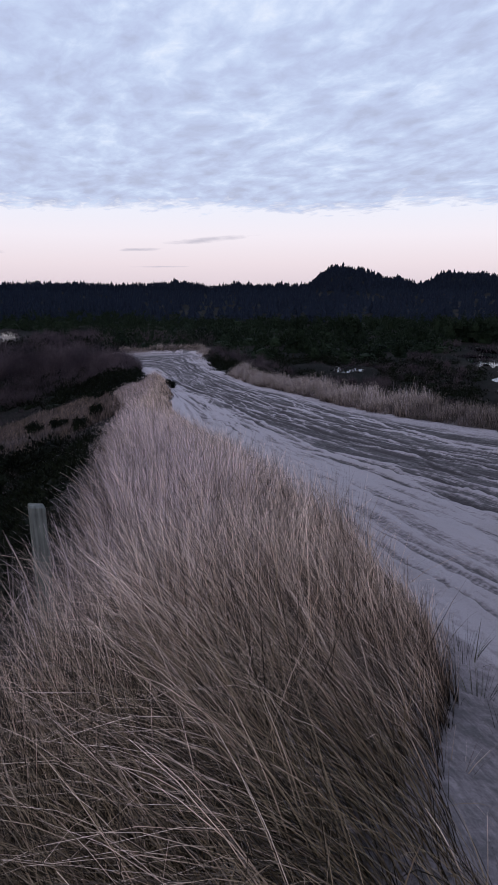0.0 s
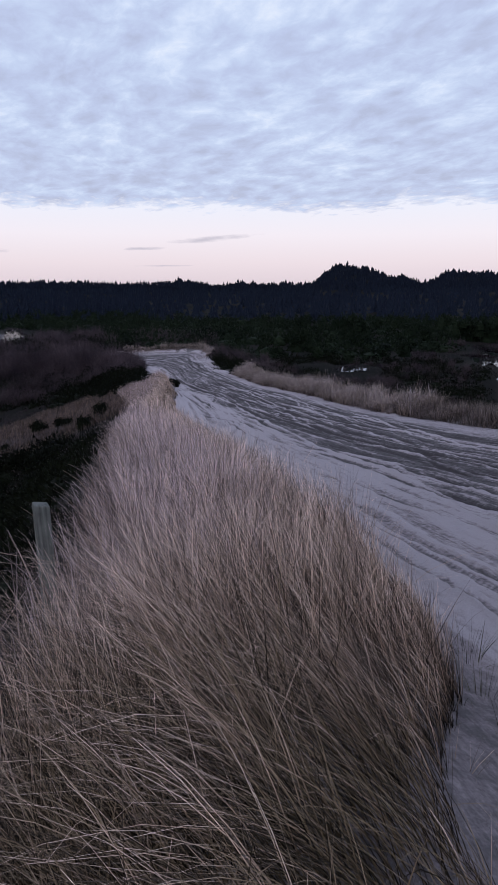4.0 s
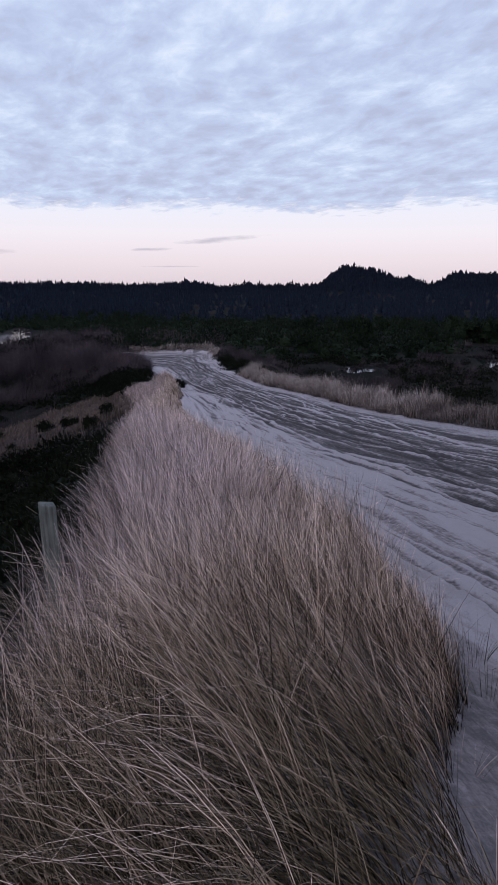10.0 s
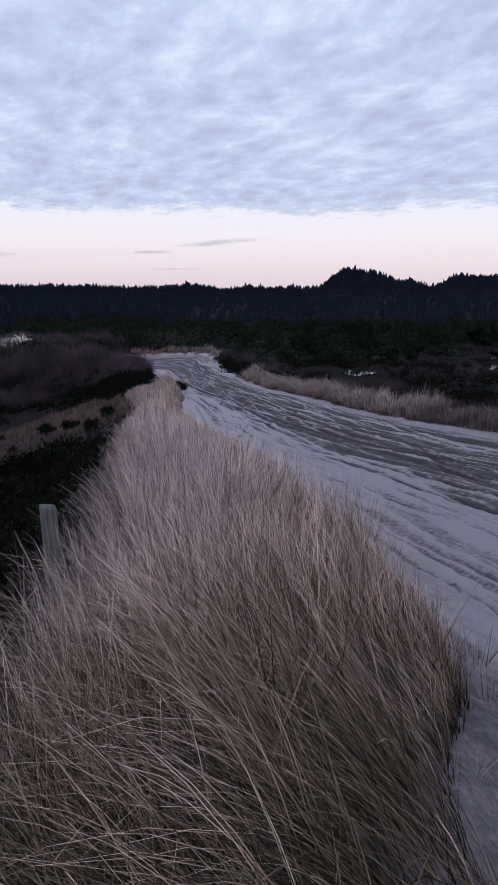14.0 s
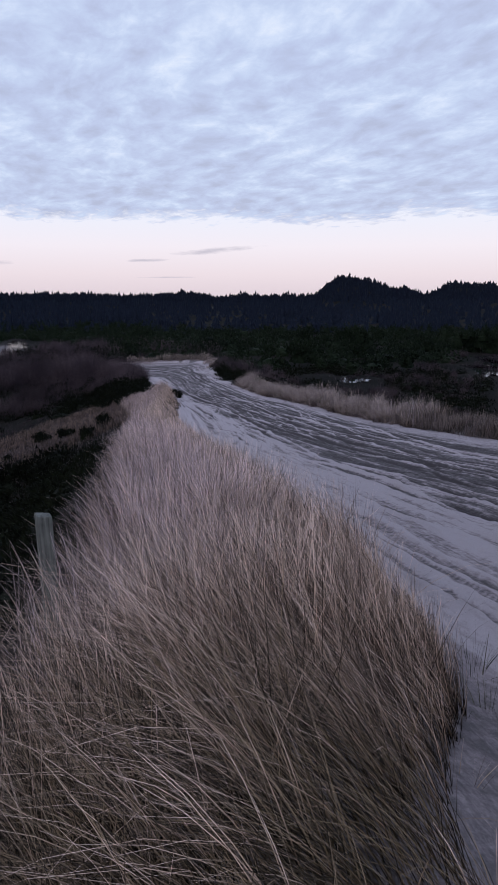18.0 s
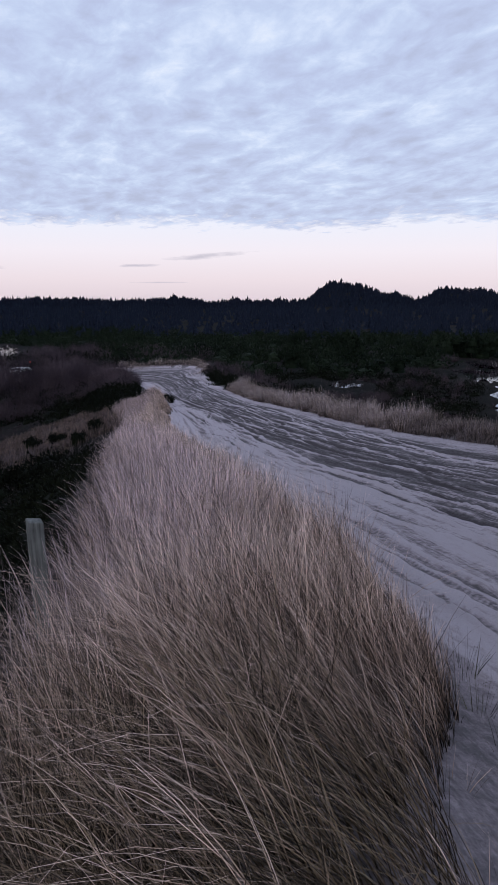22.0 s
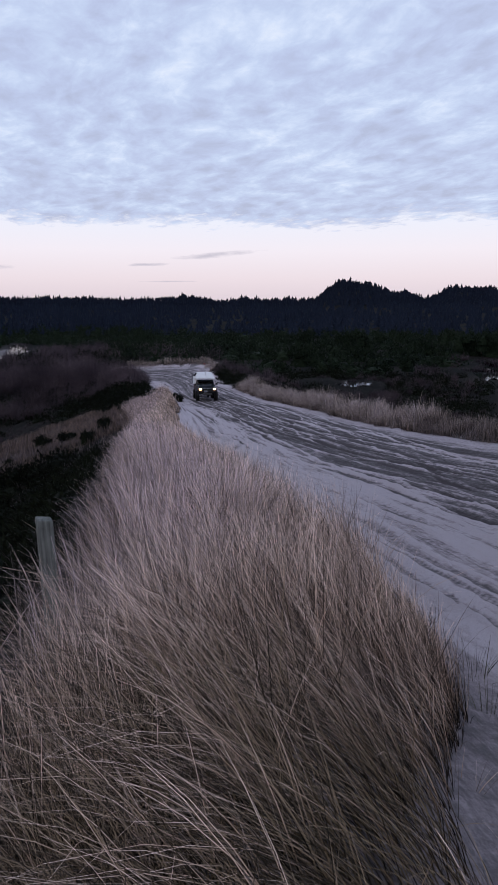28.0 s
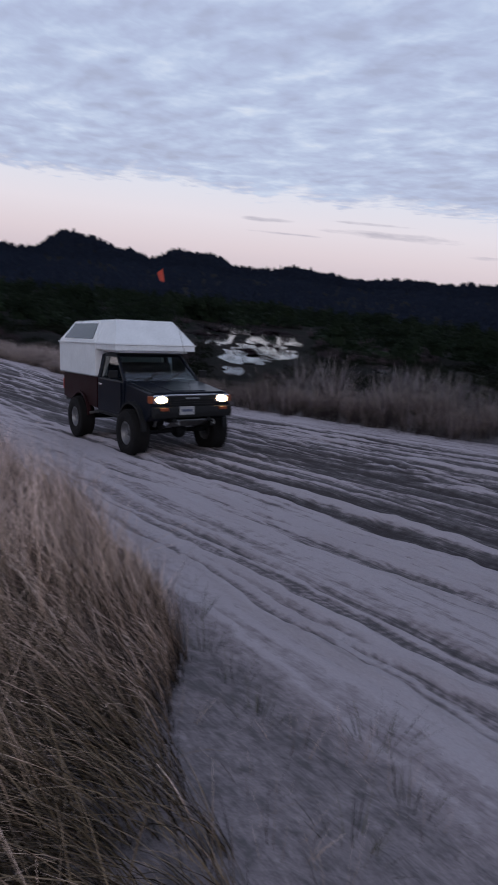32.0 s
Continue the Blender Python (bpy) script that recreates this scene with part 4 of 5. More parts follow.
for length, high, grain in ((84, 2.4, 146), (87, 3.1, 147), (90, 3.6, 148), (94, 3.9, 149), (100, 4.0, 150), (106, 4.1, 151)):
    middle = at_way(length, -6.4)
    thicket("bare_thicket", 44, 150, float(middle[0]), float(middle[1]), 2.6, 2.2, 0.026, high, TWIGS, grain, "dense leafless purple willows beside the bend", 4.4)
heath("bare_thicket", 1500, 14, -27.0, 92.5, 11.0, 4.0, 0.03, 2.7, TWIGS, 137, "leafless purple thicket inside the bend", "thicket", 0.55)
thicket("bare_thicket", 260, 100, 9.0, 92.0, 13.0, 20.0, 0.026, 2.0, TWIGS, 133, "leafless brown thicket outside the bend")
thicket("bare_thicket", 520, 70, 68.0, 128.0, 34.0, 34.0, 0.036, 2.0, TWIGS, 134, "leafless brown thicket round the ponds")
thicket("bare_thicket", 420, 80, 30.0, 95.0, 17.0, 26.0, 0.028, 1.6, TWIGS, 138, "leafless dark brown thicket beyond the verge", 8.0)
heath("low_scrub", 5200, 7, 36.0, 88.0, 40.0, 46.0, 0.035, 0.6, TWIGS, 135, "low brown leafless scrub over the valley floor", "thicket", 0.3)
heath("low_scrub", 4600, 8, -30.0, 60.0, 26.0, 22.0, 0.03, 0.5, TWIGS, 136, "low brown leafless scrub in the hollow", "thicket", 0.3)


def valley_growth():
    rng = np.random.default_rng(55)
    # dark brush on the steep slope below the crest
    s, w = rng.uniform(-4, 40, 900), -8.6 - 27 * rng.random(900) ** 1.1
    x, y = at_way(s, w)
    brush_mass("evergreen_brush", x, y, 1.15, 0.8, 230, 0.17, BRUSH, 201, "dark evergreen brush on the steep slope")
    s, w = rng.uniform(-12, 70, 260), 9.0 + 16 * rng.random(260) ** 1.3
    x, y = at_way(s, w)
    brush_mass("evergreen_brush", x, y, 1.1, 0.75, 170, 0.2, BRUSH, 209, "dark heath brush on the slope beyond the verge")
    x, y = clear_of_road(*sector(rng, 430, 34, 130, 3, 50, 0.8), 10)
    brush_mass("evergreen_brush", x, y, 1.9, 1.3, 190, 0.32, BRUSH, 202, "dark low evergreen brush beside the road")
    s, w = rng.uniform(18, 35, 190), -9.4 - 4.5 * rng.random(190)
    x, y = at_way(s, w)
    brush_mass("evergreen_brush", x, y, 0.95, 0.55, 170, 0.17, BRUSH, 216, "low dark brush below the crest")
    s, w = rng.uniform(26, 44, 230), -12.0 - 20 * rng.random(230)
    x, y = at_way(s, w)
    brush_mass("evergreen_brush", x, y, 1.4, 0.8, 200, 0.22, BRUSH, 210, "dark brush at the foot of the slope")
    s, w = rng.uniform(62, 80, 46), -5.6 - 4.5 * rng.random(46)
    x, y = at_way(s, w)
    brush_mass("evergreen_brush", x, y, 1.1, 0.9, 260, 0.2, BRUSH, 215, "knee-high dark evergreen brush inside the bend")
    s, w = rng.uniform(70, 97, 64), -5.9 - 9 * rng.random(64)
    x, y = at_way(s, w)
    brush_mass("evergreen_brush", x, y, 1.25, 1.1, 240, 0.24, BRUSH, 211, "dark evergreen brush inside the bend")
    s, w = rng.uniform(67, 90, 70), 5.5 + 3.5 * rng.random(70)
    x, y = at_way(s, w)
    brush_mass("evergreen_brush", x, y, 1.0, 0.85, 200, 0.2, BRUSH, 213, "dark reddish brush on the verge before the bend")
    s, w = rng.uniform(107, 165, 120), 5.6 + 5 * rng.random(120)
    x, y = at_way(s, w)
    brush_mass("evergreen_brush", x, y, 1.5, 1.3, 160, 0.3, BRUSH, 212, "dark evergreen brush outside the bend")
    x, y = clear_of_road(*sector(rng, 70, 100, 165, -30, -10), 9)
    brush_mass("evergreen_brush", x, y, 2.0, 1.8, 160, 0.45, BRUSH, 214, "dark evergreen brush among the thicket")
    x, y = clear_of_road(*sector(rng, 150, 84, 128, 16, 42), 10)
    brush_mass("evergreen_brush", x, y, 1.5, 0.9, 160, 0.26, BRUSH, 218, "dark low brush before the ponds")
    x, y = clear_of_road(*sector(rng, 48, 62, 90, -34, -12), 12)
    brush_mass("evergreen_brush", x, y, 1.6, 0.9, 160, 0.3, BRUSH, 203, "dark low evergreen brush in the hollow")
    x, y = clear_of_road(*sector(rng, 850, 124, 300, -12, 64, 0.8), 12)
    brush_mass("pine_scrub", x, y, 3.2, 3.0, 170, 0.65, PINE, 204, "dense dark green shore pine scrub")
    x, y = clear_of_road(*sector(rng, 420, 214, 330, -42, -8, 0.8), 12)
    brush_mass("pine_scrub", x, y, 3.2, 2.8, 150, 0.7, PINE, 205, "dense dark green shore pine scrub")
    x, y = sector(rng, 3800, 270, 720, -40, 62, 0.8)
    forest("pine_forest", x, y, 6.0, HAZY_SPRUCE, 206, "dark coastal conifer forest over the valley", 5, 6, (2.2, 3.6))
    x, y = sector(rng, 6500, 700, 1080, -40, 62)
    forest("pine_forest", x, y, 10.0, HAZY_SPRUCE, 207, "dark conifer forest on the far ridge against the sky", 5, 5, (1.5, 2.6))
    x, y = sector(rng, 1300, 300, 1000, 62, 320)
    forest("pine_forest", x, y, 12.0, HAZY_SPRUCE, 208, "dark conifer forest round the valley", 5, 5, (1.0, 1.8))


def pond(name, bearing, away, wide, deep, seed, label):
    """A sheet of shallow water with a ragged shore."""
    a = radians(bearing)
    cx, cy = away * math.sin(a), away * math.cos(a)
    n = 96
    t = np.linspace(0, 2 * math.pi, n, endpoint=False)
    r = 1 + 0.34 * vnoise(np.cos(t) * 1.6 + seed, np.sin(t) * 1.6, seed) + 0.3 * vnoise(np.cos(t) * 5 + seed, np.sin(t) * 5, seed + 1)
    px, py = np.cos(t) * r * wide / 2, np.sin(t) * r * deep / 2
    x, y = cx + math.cos(a) * px + math.sin(a) * py, cy - math.sin(a) * px + math.cos(a) * py
    z = POND_LEVEL
    v = np.concatenate([np.stack([x, y, np.full(n, z)], 1), np.stack([x, y, np.full(n, z - 1.2)], 1), [[cx, cy, z], [cx, cy, z]]])
    f = [(k, (k + 1) % n, 2 * n) for k in range(n)] + [(k, k + n, (k + 1) % n + n) for k in range(n)] + [(k, (k + 1) % n + n, (k + 1) % n) for k in range(n)]
    tagged(new(name, mesh_of(name, v, np.array(f), WATER)), label, "pond", kind="structure")


def reeds():
    """Dark tufts standing in the shallow ponds and along their shores."""
    rng = np.random.default_rng(66)
    xs, ys = [], []
    for bearing, away, wide, deep in PONDS:
        n = int(14 + wide * deep * 0.3)
        a, t, r = radians(bearing), rng.uniform(0, 6.3, n), rng.uniform(0.35, 1.25, n)
        px, py = np.cos(t) * r * wide / 2, np.sin(t) * r * deep / 2
        xs.append(away * math.sin(a) + math.cos(a) * px + math.sin(a) * py)
        ys.append(away * math.cos(a) - math.sin(a) * px + math.cos(a) * py)
    x, y = np.repeat(np.concatenate(xs), 9), np.repeat(np.concatenate(ys), 9)
    x, y = x + rng.normal(0, 0.5, len(x)), y + rng.normal(0, 0.3, len(x))
    h = rng.uniform(0.3, 0.95, len(x))
    me = blade_mesh("reeds", np.stack([x, y, np.full(len(x), POND_LEVEL - 0.15)], 1), h, rng.normal(0, 0.3, (len(x), 2)) * h[:, None], 1.3, rng.uniform(0.03, 0.09, len(x)), 2, TWIGS, rng)
    tagged(new("reeds", me), "dark reeds standing in the shallow ponds", "reeds", kind="stuff")


def leafy_mesh(name, seed, radius, tall, n, size, mat, lumps):
    """A crown of several uneven mounds covered in small sprays."""
    rng = np.random.default_rng(seed)
    pieces = []
    for k in range(lumps):
        a, q = rng.uniform(0, 6.3), (0.0 if k == 0 else radius * rng.uniform(0.35, 0.8))
        c = np.array([math.cos(a) * q, math.sin(a) * q, tall * rng.uniform(0.12, 0.45) * (k > 0)])
        r, h = radius * (0.8 if k == 0 else rng.uniform(0.35, 0.6)), tall * (0.85 if k == 0 else rng.uniform(0.3, 0.55))
        pieces += [core_arrays(rng, c, r, h), clump_arrays(rng, c, r, h, n // lumps, size)]
    return mesh_of(name, *gather(pieces), mat)


def trunk_mesh(name, tall, radius, seed):
    """A tapered, slightly crooked trunk with a few limbs."""
    rng = np.random.default_rng(seed)
    bm = bmesh.new()
    def limb(a, b, r0, r1):
        a, b = Vector(a), Vector(b)
        d = (b - a).normalized()
        u = d.orthogonal().normalized()
        v = d.cross(u)
        ra = [bm.verts.new(a + (u * math.cos(t) + v * math.sin(t)) * r0) for t in np.linspace(0, 2 * math.pi, 7)[:-1]]
        rb = [bm.verts.new(b + (u * math.cos(t) + v * math.sin(t)) * r1) for t in np.linspace(0, 2 * math.pi, 7)[:-1]]
        for i in range(6):
            bm.faces.new((ra[i], ra[(i + 1) % 6], rb[(i + 1) % 6], rb[i]))
        bm.faces.new(ra[::-1])
        bm.faces.new(rb)
    p = Vector((0, 0, -0.3))
    for k in range(3):
        q = Vector((rng.normal(0, 0.06 * tall), rng.normal(0, 0.06 * tall), tall * (k + 1) / 3))
        limb(p, q, radius * (1 - 0.28 * k), radius * (1 - 0.28 * (k + 1)))
        if k:
            for _ in range(2):
                a = rng.uniform(0, 6.3)
                limb(p, p + Vector((math.cos(a), math.sin(a), 0.6)) * tall * 0.3, radius * 0.4, radius * 0.12)
        p = q
    me = bpy.data.meshes.new(name)
    bm.to_mesh(me)
    bm.free()
    me.materials.append(BARK)
    return me


def grown(name, crown, stem, crown_lift, label, category, group):
    """A plant thing: a base with its stem and its crown."""
    ob = empty(name, pose(0, 0, 0))
    for kind, me, lift in (("trunk", stem, 0.0), ("crown", crown, crown_lift)):
        p = new(kind, me)
        p.parent, p.location = ob, (0, 0, lift)
    return tagged(ob, label, category, group)


def plant(kinds, xs, ys, seed, low=0.75, high=1.3, sink=0.05):
    """Sets copies of the kinds at the places; the kinds themselves take the first ones."""
    rng = np.random.default_rng(seed)
    zs = ground(np.array(xs), np.array(ys))
    for k, (x, y, z) in enumerate(zip(xs, ys, zs)):
        m = pose(x, y, z - sink, 0, 0, rng.uniform(0, 360))
        size = rng.uniform(low, high)
        ob = kinds[k] if k < len(kinds) else copy_thing(kinds[k % len(kinds)], m)
        ob.matrix_basis = m @ Matrix.Diagonal((size, size, size * rng.uniform(0.9, 1.15), 1))


def twig_mesh(name, seed, n, tall, spread, wide, mat):
    rng = np.random.default_rng(seed)
    a = rng.uniform(0, 6.3, n)
    root = np.stack([np.cos(a), np.sin(a), np.zeros(n)], 1) * rng.uniform(0, 0.16 * tall, n)[:, None]
    out = rng.uniform(0.1, 1.0, n) * spread
    h = tall * rng.uniform(0.55, 1.05, n) * (1 - 0.35 * (out / spread) ** 2)
    lean = np.stack([np.cos(a + rng.normal(0, 0.4, n)), np.sin(a + rng.normal(0, 0.4, n))], 1) * out[:, None]
    return blade_mesh(name, root, h, lean, 1.25, wide * rng.uniform(0.6, 1.4, n), 3, mat, rng)


def single_plants():
    rng = np.random.default_rng(77)
    pines = [grown("shore_pine", leafy_mesh("pine_crown", 300 + k, 2.3, 3.6, 620, 0.55, PINE, 5), trunk_mesh("pine_trunk", 2.6, 0.16, 310 + k), 1.3,
                   "dark green rounded shore pine in the valley", "tree", "shore pines") for k in range(5)]
    x, y = clear_of_road(*sector(rng, 150, 128, 230, 3, 60), 12)
    keep = off_ponds(x, y, 22)
    plant(pines, x[keep][:80], y[keep][:80], 78)
    bushes = [grown("evergreen_shrub", leafy_mesh("shrub_crown", 330 + k, 0.75, 0.8, 900, 0.10, BRUSH, 4), trunk_mesh("shrub_stem", 0.5, 0.04, 340 + k), 0.05,
                    "small dark evergreen shrub beside the road", "shrub", "dark shrubs by the road") for k in range(4)]
    spots = [(s, w) for s, w in ((74.0, -4.6), (76.0, -4.9), (78.0, -4.7), (73.0, -5.4), (76.5, -5.6), (79.5, -5.0), (81.5, -5.2), (58.6, -3.3), (59.6, -3.0), (60.8, -3.4), (60.0, -4.4), (61.8, -4.2), (58.0, -3.0), (59.4, -2.9), (63.5, -3.9), (65.5, -4.3), (67.5, -3.9), (69.5, -4.2), (59.0, -6.0), (58.5, -7.4), (60.5, -5.6), (62.5, -6.6), (64.5, -5.9), (66.5, -7.0), (60.5, -9.0),
                                 (63.0, -9.6), (69.0, -6.2), (72.0, -6.8), (48.5, -9.5), (45.0, -10.5), (50.0, -12.0), (43.0, -13.0), (53.0, -14.0), (47.5, -16.0), (39.0, -9.8), (13.6, -8.0), (14.4, -8.4), (13.0, -8.9),
                                 (15.5, -9.0), (57.0, -18.0), (42.0, -18.5))]
    x, y = at_way(np.array([q[0] for q in spots]), np.array([q[1] for q in spots]))
    plant(bushes, x, y, 79, 0.75, 1.25)
    # a row of small dark shrubs on the far edge of the bend
    hedge = [grown("evergreen_shrub", leafy_mesh("shrub_crown", 350 + k, 0.45, 0.95, 260, 0.16, BRUSH, 3), trunk_mesh("shrub_stem", 0.5, 0.04, 355 + k), 0.05,
                   "small upright dark shrub on the bend's outer edge", "shrub", "dark shrubs on the bend") for k in range(2)]
    s = np.arange(112, 131, 1.7)
    x, y = at_way(s, 5.3 + 0.4 * rng.random(len(s)))
    plant(hedge, x, y, 80, 0.8, 1.2)
    # pale leafless shrubs beyond the road's right verge
    bare = []
    for k in range(3):
        ob = new("bare_shrub", twig_mesh("bare_shrub", 360 + k, 420, 1.5, 1.25, 0.014, PALE_TWIGS))
        bare.append(tagged(ob, "leafless grey-brown shrub beyond the verge", "shrub", "leafless shrubs"))
    s = np.array([2.0, 4.5, 6.0, 8.5, 10.0, 13.0, 15.5, 18.0, 21.0, 24.0, 27.5, 31.0, 36.0, 41.0])
    x, y = at_way(s, 9.2 + 5.0 * rng.random(len(s)))
    plant(bare, x, y, 81, 0.7, 1.25)
    s = np.array([11.4, 12.2, 13.0, 13.8, 14.8, 16.5, 19.0])
    x, y = at_way(s, 7.6 + 0.9 * rng.random(len(s)))
    plant([copy_thing(bare[k % 3], pose(0, 0, 0)) for k in range(7)], x, y, 83, 1.0, 1.4)
    # loose dark sprouts in the bare sand
    tufts = []
    for k in range(3):
        ob = new("grass_tuft", twig_mesh("grass_tuft", 370 + k, 44, 0.44, 0.28, 0.005, SPROUT))
        tufts.append(tagged(ob, "sparse dark grass sprouts in bare sand", "grass", "sprouts in the sand"))
    places = ((4.6, -4.55), (4.1, -4.75), (3.7, -4.8), (3.3, -4.95), (5.0, -4.5), (2.9, -4.5), (2.5, -4.75), (2.15, -4.4), (2.4, -5.2), (1.7, -5.0), (1.3, -5.35), (1.5, -4.6), (0.9, -5.1), (1.0, -5.55))
    x, y = at_way(np.array([q[0] for q in places]), np.array([q[1] for q in places]))
    plant(tufts, x, y, 82, 0.7, 1.3, 0.02)
    # thin straw tufts where the dune grass runs out over the sand
    thin = []
    for k in range(3):
        ob = new("grass_tuft", twig_mesh("grass_tuft", 380 + k, 22, 0.40, 0.34, 0.0036, STRAW))
        thin.append(tagged(ob, "sparse dry straw-coloured grass in bare sand", "grass", "thin straw tufts in the sand"))
    s, w = rng.uniform(1.5, 3.4, 34), rng.uniform(-0.1, 1.0, 34) ** 1.0
    x, y = at_way(s, edge_of_grass(s) + w)
    plant(thin, x, y, 84, 0.6, 1.2, 0.02)


valley_growth()
single_plants()
reeds()
for k, place in enumerate(PONDS):
    pond("pond_water", *place, 3 + 4 * k, "shallow pond shining with the pale sky")

# ---- the pickup truck; its own space: x ahead, y to its left, z up, from under the front axle ----
PAINT = plain("charcoal_paint", (0.005, 0.007, 0.013), 0.32, 0.0, 0.35, 3.0)
MAROON = plain("maroon_paint", (0.019, 0.005, 0.006), 0.42, 0.0, 0.35, 3.0)
BLACK = plain("black_plastic", (0.012, 0.012, 0.013), 0.6, 0.0, 0.3, 8.0)
RUBBER = plain("tyre_rubber", (0.011, 0.010, 0.010), 0.85, 0.0, 0.35, 9.0, 0.4)
STEEL = plain("dull_steel", (0.30, 0.30, 0.31), 0.45, 0.85, 0.3, 10.0)
CHROME = plain("chrome", (0.75, 0.76, 0.78), 0.15, 1.0, 0.1, 10.0)
WHITE = plain("white_aluminium", (0.66, 0.68, 0.70), 0.42, 0.0, 0.09, 2.5)
TRIM = plain("white_trim", (0.74, 0.75, 0.77), 0.45, 0.0, 0.08, 3.0)
PANE = glass_dark("window_glass", (0.012, 0.016, 0.022))
CLEAR = glass_clear("cab_glass")
BEAM = glow("headlight_glow", (1.0, 0.68, 0.32), 11.0)
AMBER = glow("amber_glow", (0.22, 0.05, 0.015), 0.06)
ORANGE = plain("orange_cloth", (0.55, 0.07, 0.04), 0.8, 0.0, 0.2, 20.0)
PLATE = plain("plate_white", (0.30, 0.30, 0.31), 0.5, 0.0, 0.1, 12.0)
INK = plain("plate_ink", (0.06, 0.07, 0.12), 0.6, 0.0, 0.1, 12.0)
SEAT = plain("cab_dark", (0.006, 0.006, 0.007), 0.9, 0.0, 0.2, 8.0)


def prism(profile, y0, y1, bevel=0.02, taper=0.0):
    """A side outline (x, z) drawn across from y0 to y1; taper draws the upper part in."""
    bm = bmesh.new()
    zs = [z for _, z in profile]
    lo, hi = min(zs), max(zs)
    def place(x, z, y):
        k = 1 - taper * ((z - lo) / (hi - lo)) ** 1.5
        return bm.verts.new((x, y * k, z))
    a = [place(x, z, y0) for x, z in profile]
    b = [place(x, z, y1) for x, z in profile]
    bm.faces.new(a)
    bm.faces.new(b[::-1])
    n = len(profile)
    for i in range(n):
        bm.faces.new((a[i], b[i], b[(i + 1) % n], a[(i + 1) % n]))
    bmesh.ops.recalc_face_normals(bm, faces=bm.faces)
    if bevel:
        bmesh.ops.bevel(bm, geom=list(bm.edges), offset=bevel, segments=2, affect="EDGES", profile=0.5)
    return bm


def slab(corners, thick, bevel=0.0):
    """A thin plate on four or more corners, thickened along its normal."""
    bm = bmesh.new()
    p = [Vector(c) for c in corners]
    n = (p[1] - p[0]).cross(p[2] - p[0]).normalized() * thick
    a, b = [bm.verts.new(c) for c in p], [bm.verts.new(c - n) for c in p]
    bm.faces.new(a)
    bm.faces.new(b[::-1])
    for i in range(len(p)):
        j = (i + 1) % len(p)
        bm.faces.new((a[i], b[i], b[j], a[j]))
    bmesh.ops.recalc_face_normals(bm, faces=bm.faces)
    if bevel:
        bmesh.ops.bevel(bm, geom=list(bm.edges), offset=bevel, segments=2, affect="EDGES", profile=0.5)
    return bm


def boxed(lo, hi, bevel=0.0, segs=2):
    return box(bmesh.new(), lo, hi, bevel, segs)


def tube(path, radius, sides=8):
    """A round bar along the points."""
    bm = bmesh.new()
    pts = [Vector(p) for p in path]
    rings = []
    for i, p in enumerate(pts):
        d = (pts[min(i + 1, len(pts) - 1)] - pts[max(i - 1, 0)]).normalized()
        a = d.orthogonal().normalized()
        b = d.cross(a)
        rings.append([bm.verts.new(p + (a * math.cos(2 * math.pi * k / sides) + b * math.sin(2 * math.pi * k / sides)) * radius) for k in range(sides)])
    for r, q in zip(rings, rings[1:]):
        for k in range(sides):
            bm.faces.new((r[k], r[(k + 1) % sides], q[(k + 1) % sides], q[k]))
    bm.faces.new(rings[0][::-1])
    bm.faces.new(rings[-1])
    bmesh.ops.recalc_face_normals(bm, faces=bm.faces)
    return bm


def lathe(profile, sides=40):
    """A ring turned about the y axis from (radius, y) points, closed."""
    bm = bmesh.new()
    rings = [[bm.verts.new((r * math.cos(2 * math.pi * k / sides), y, r * math.sin(2 * math.pi * k / sides))) for k in range(sides)] for r, y in profile]
    n = len(rings)
    for i in range(n):
        r, q = rings[i], rings[(i + 1) % n]
        for k in range(sides):
            bm.faces.new((r[k], r[(k + 1) % sides], q[(k + 1) % sides], q[k]))
    bmesh.ops.recalc_face_normals(bm, faces=bm.faces)
    return bm


def dome(at, deep, wide, tall, sides=28, rings=5):
    """A rounded oval lens facing ahead, closed at its back."""
    bm = bmesh.new()
    c = Vector(at)
    loops = []
    for k in range(rings):
        a = math.pi / 2 * k / rings
        loops.append([bm.verts.new(c + Vector((deep * math.sin(a), wide * math.cos(a) * math.cos(2 * math.pi * j / sides), tall * math.cos(a) * math.sin(2 * math.pi * j / sides)))) for j in range(sides)])
    tip = bm.verts.new(c + Vector((deep, 0, 0)))
    for r, q in zip(loops, loops[1:]):
        for j in range(sides):
            bm.faces.new((r[j], r[(j + 1) % sides], q[(j + 1) % sides], q[j]))
    for j in range(sides):
        bm.faces.new((loops[-1][j], loops[-1][(j + 1) % sides], tip))
    bm.faces.new(loops[0][::-1])
    bmesh.ops.recalc_face_normals(bm, faces=bm.faces)
    return bm


LIFT = 0.07
TYRE_R, TRACK, BASE = 0.435, 1.66, 2.63


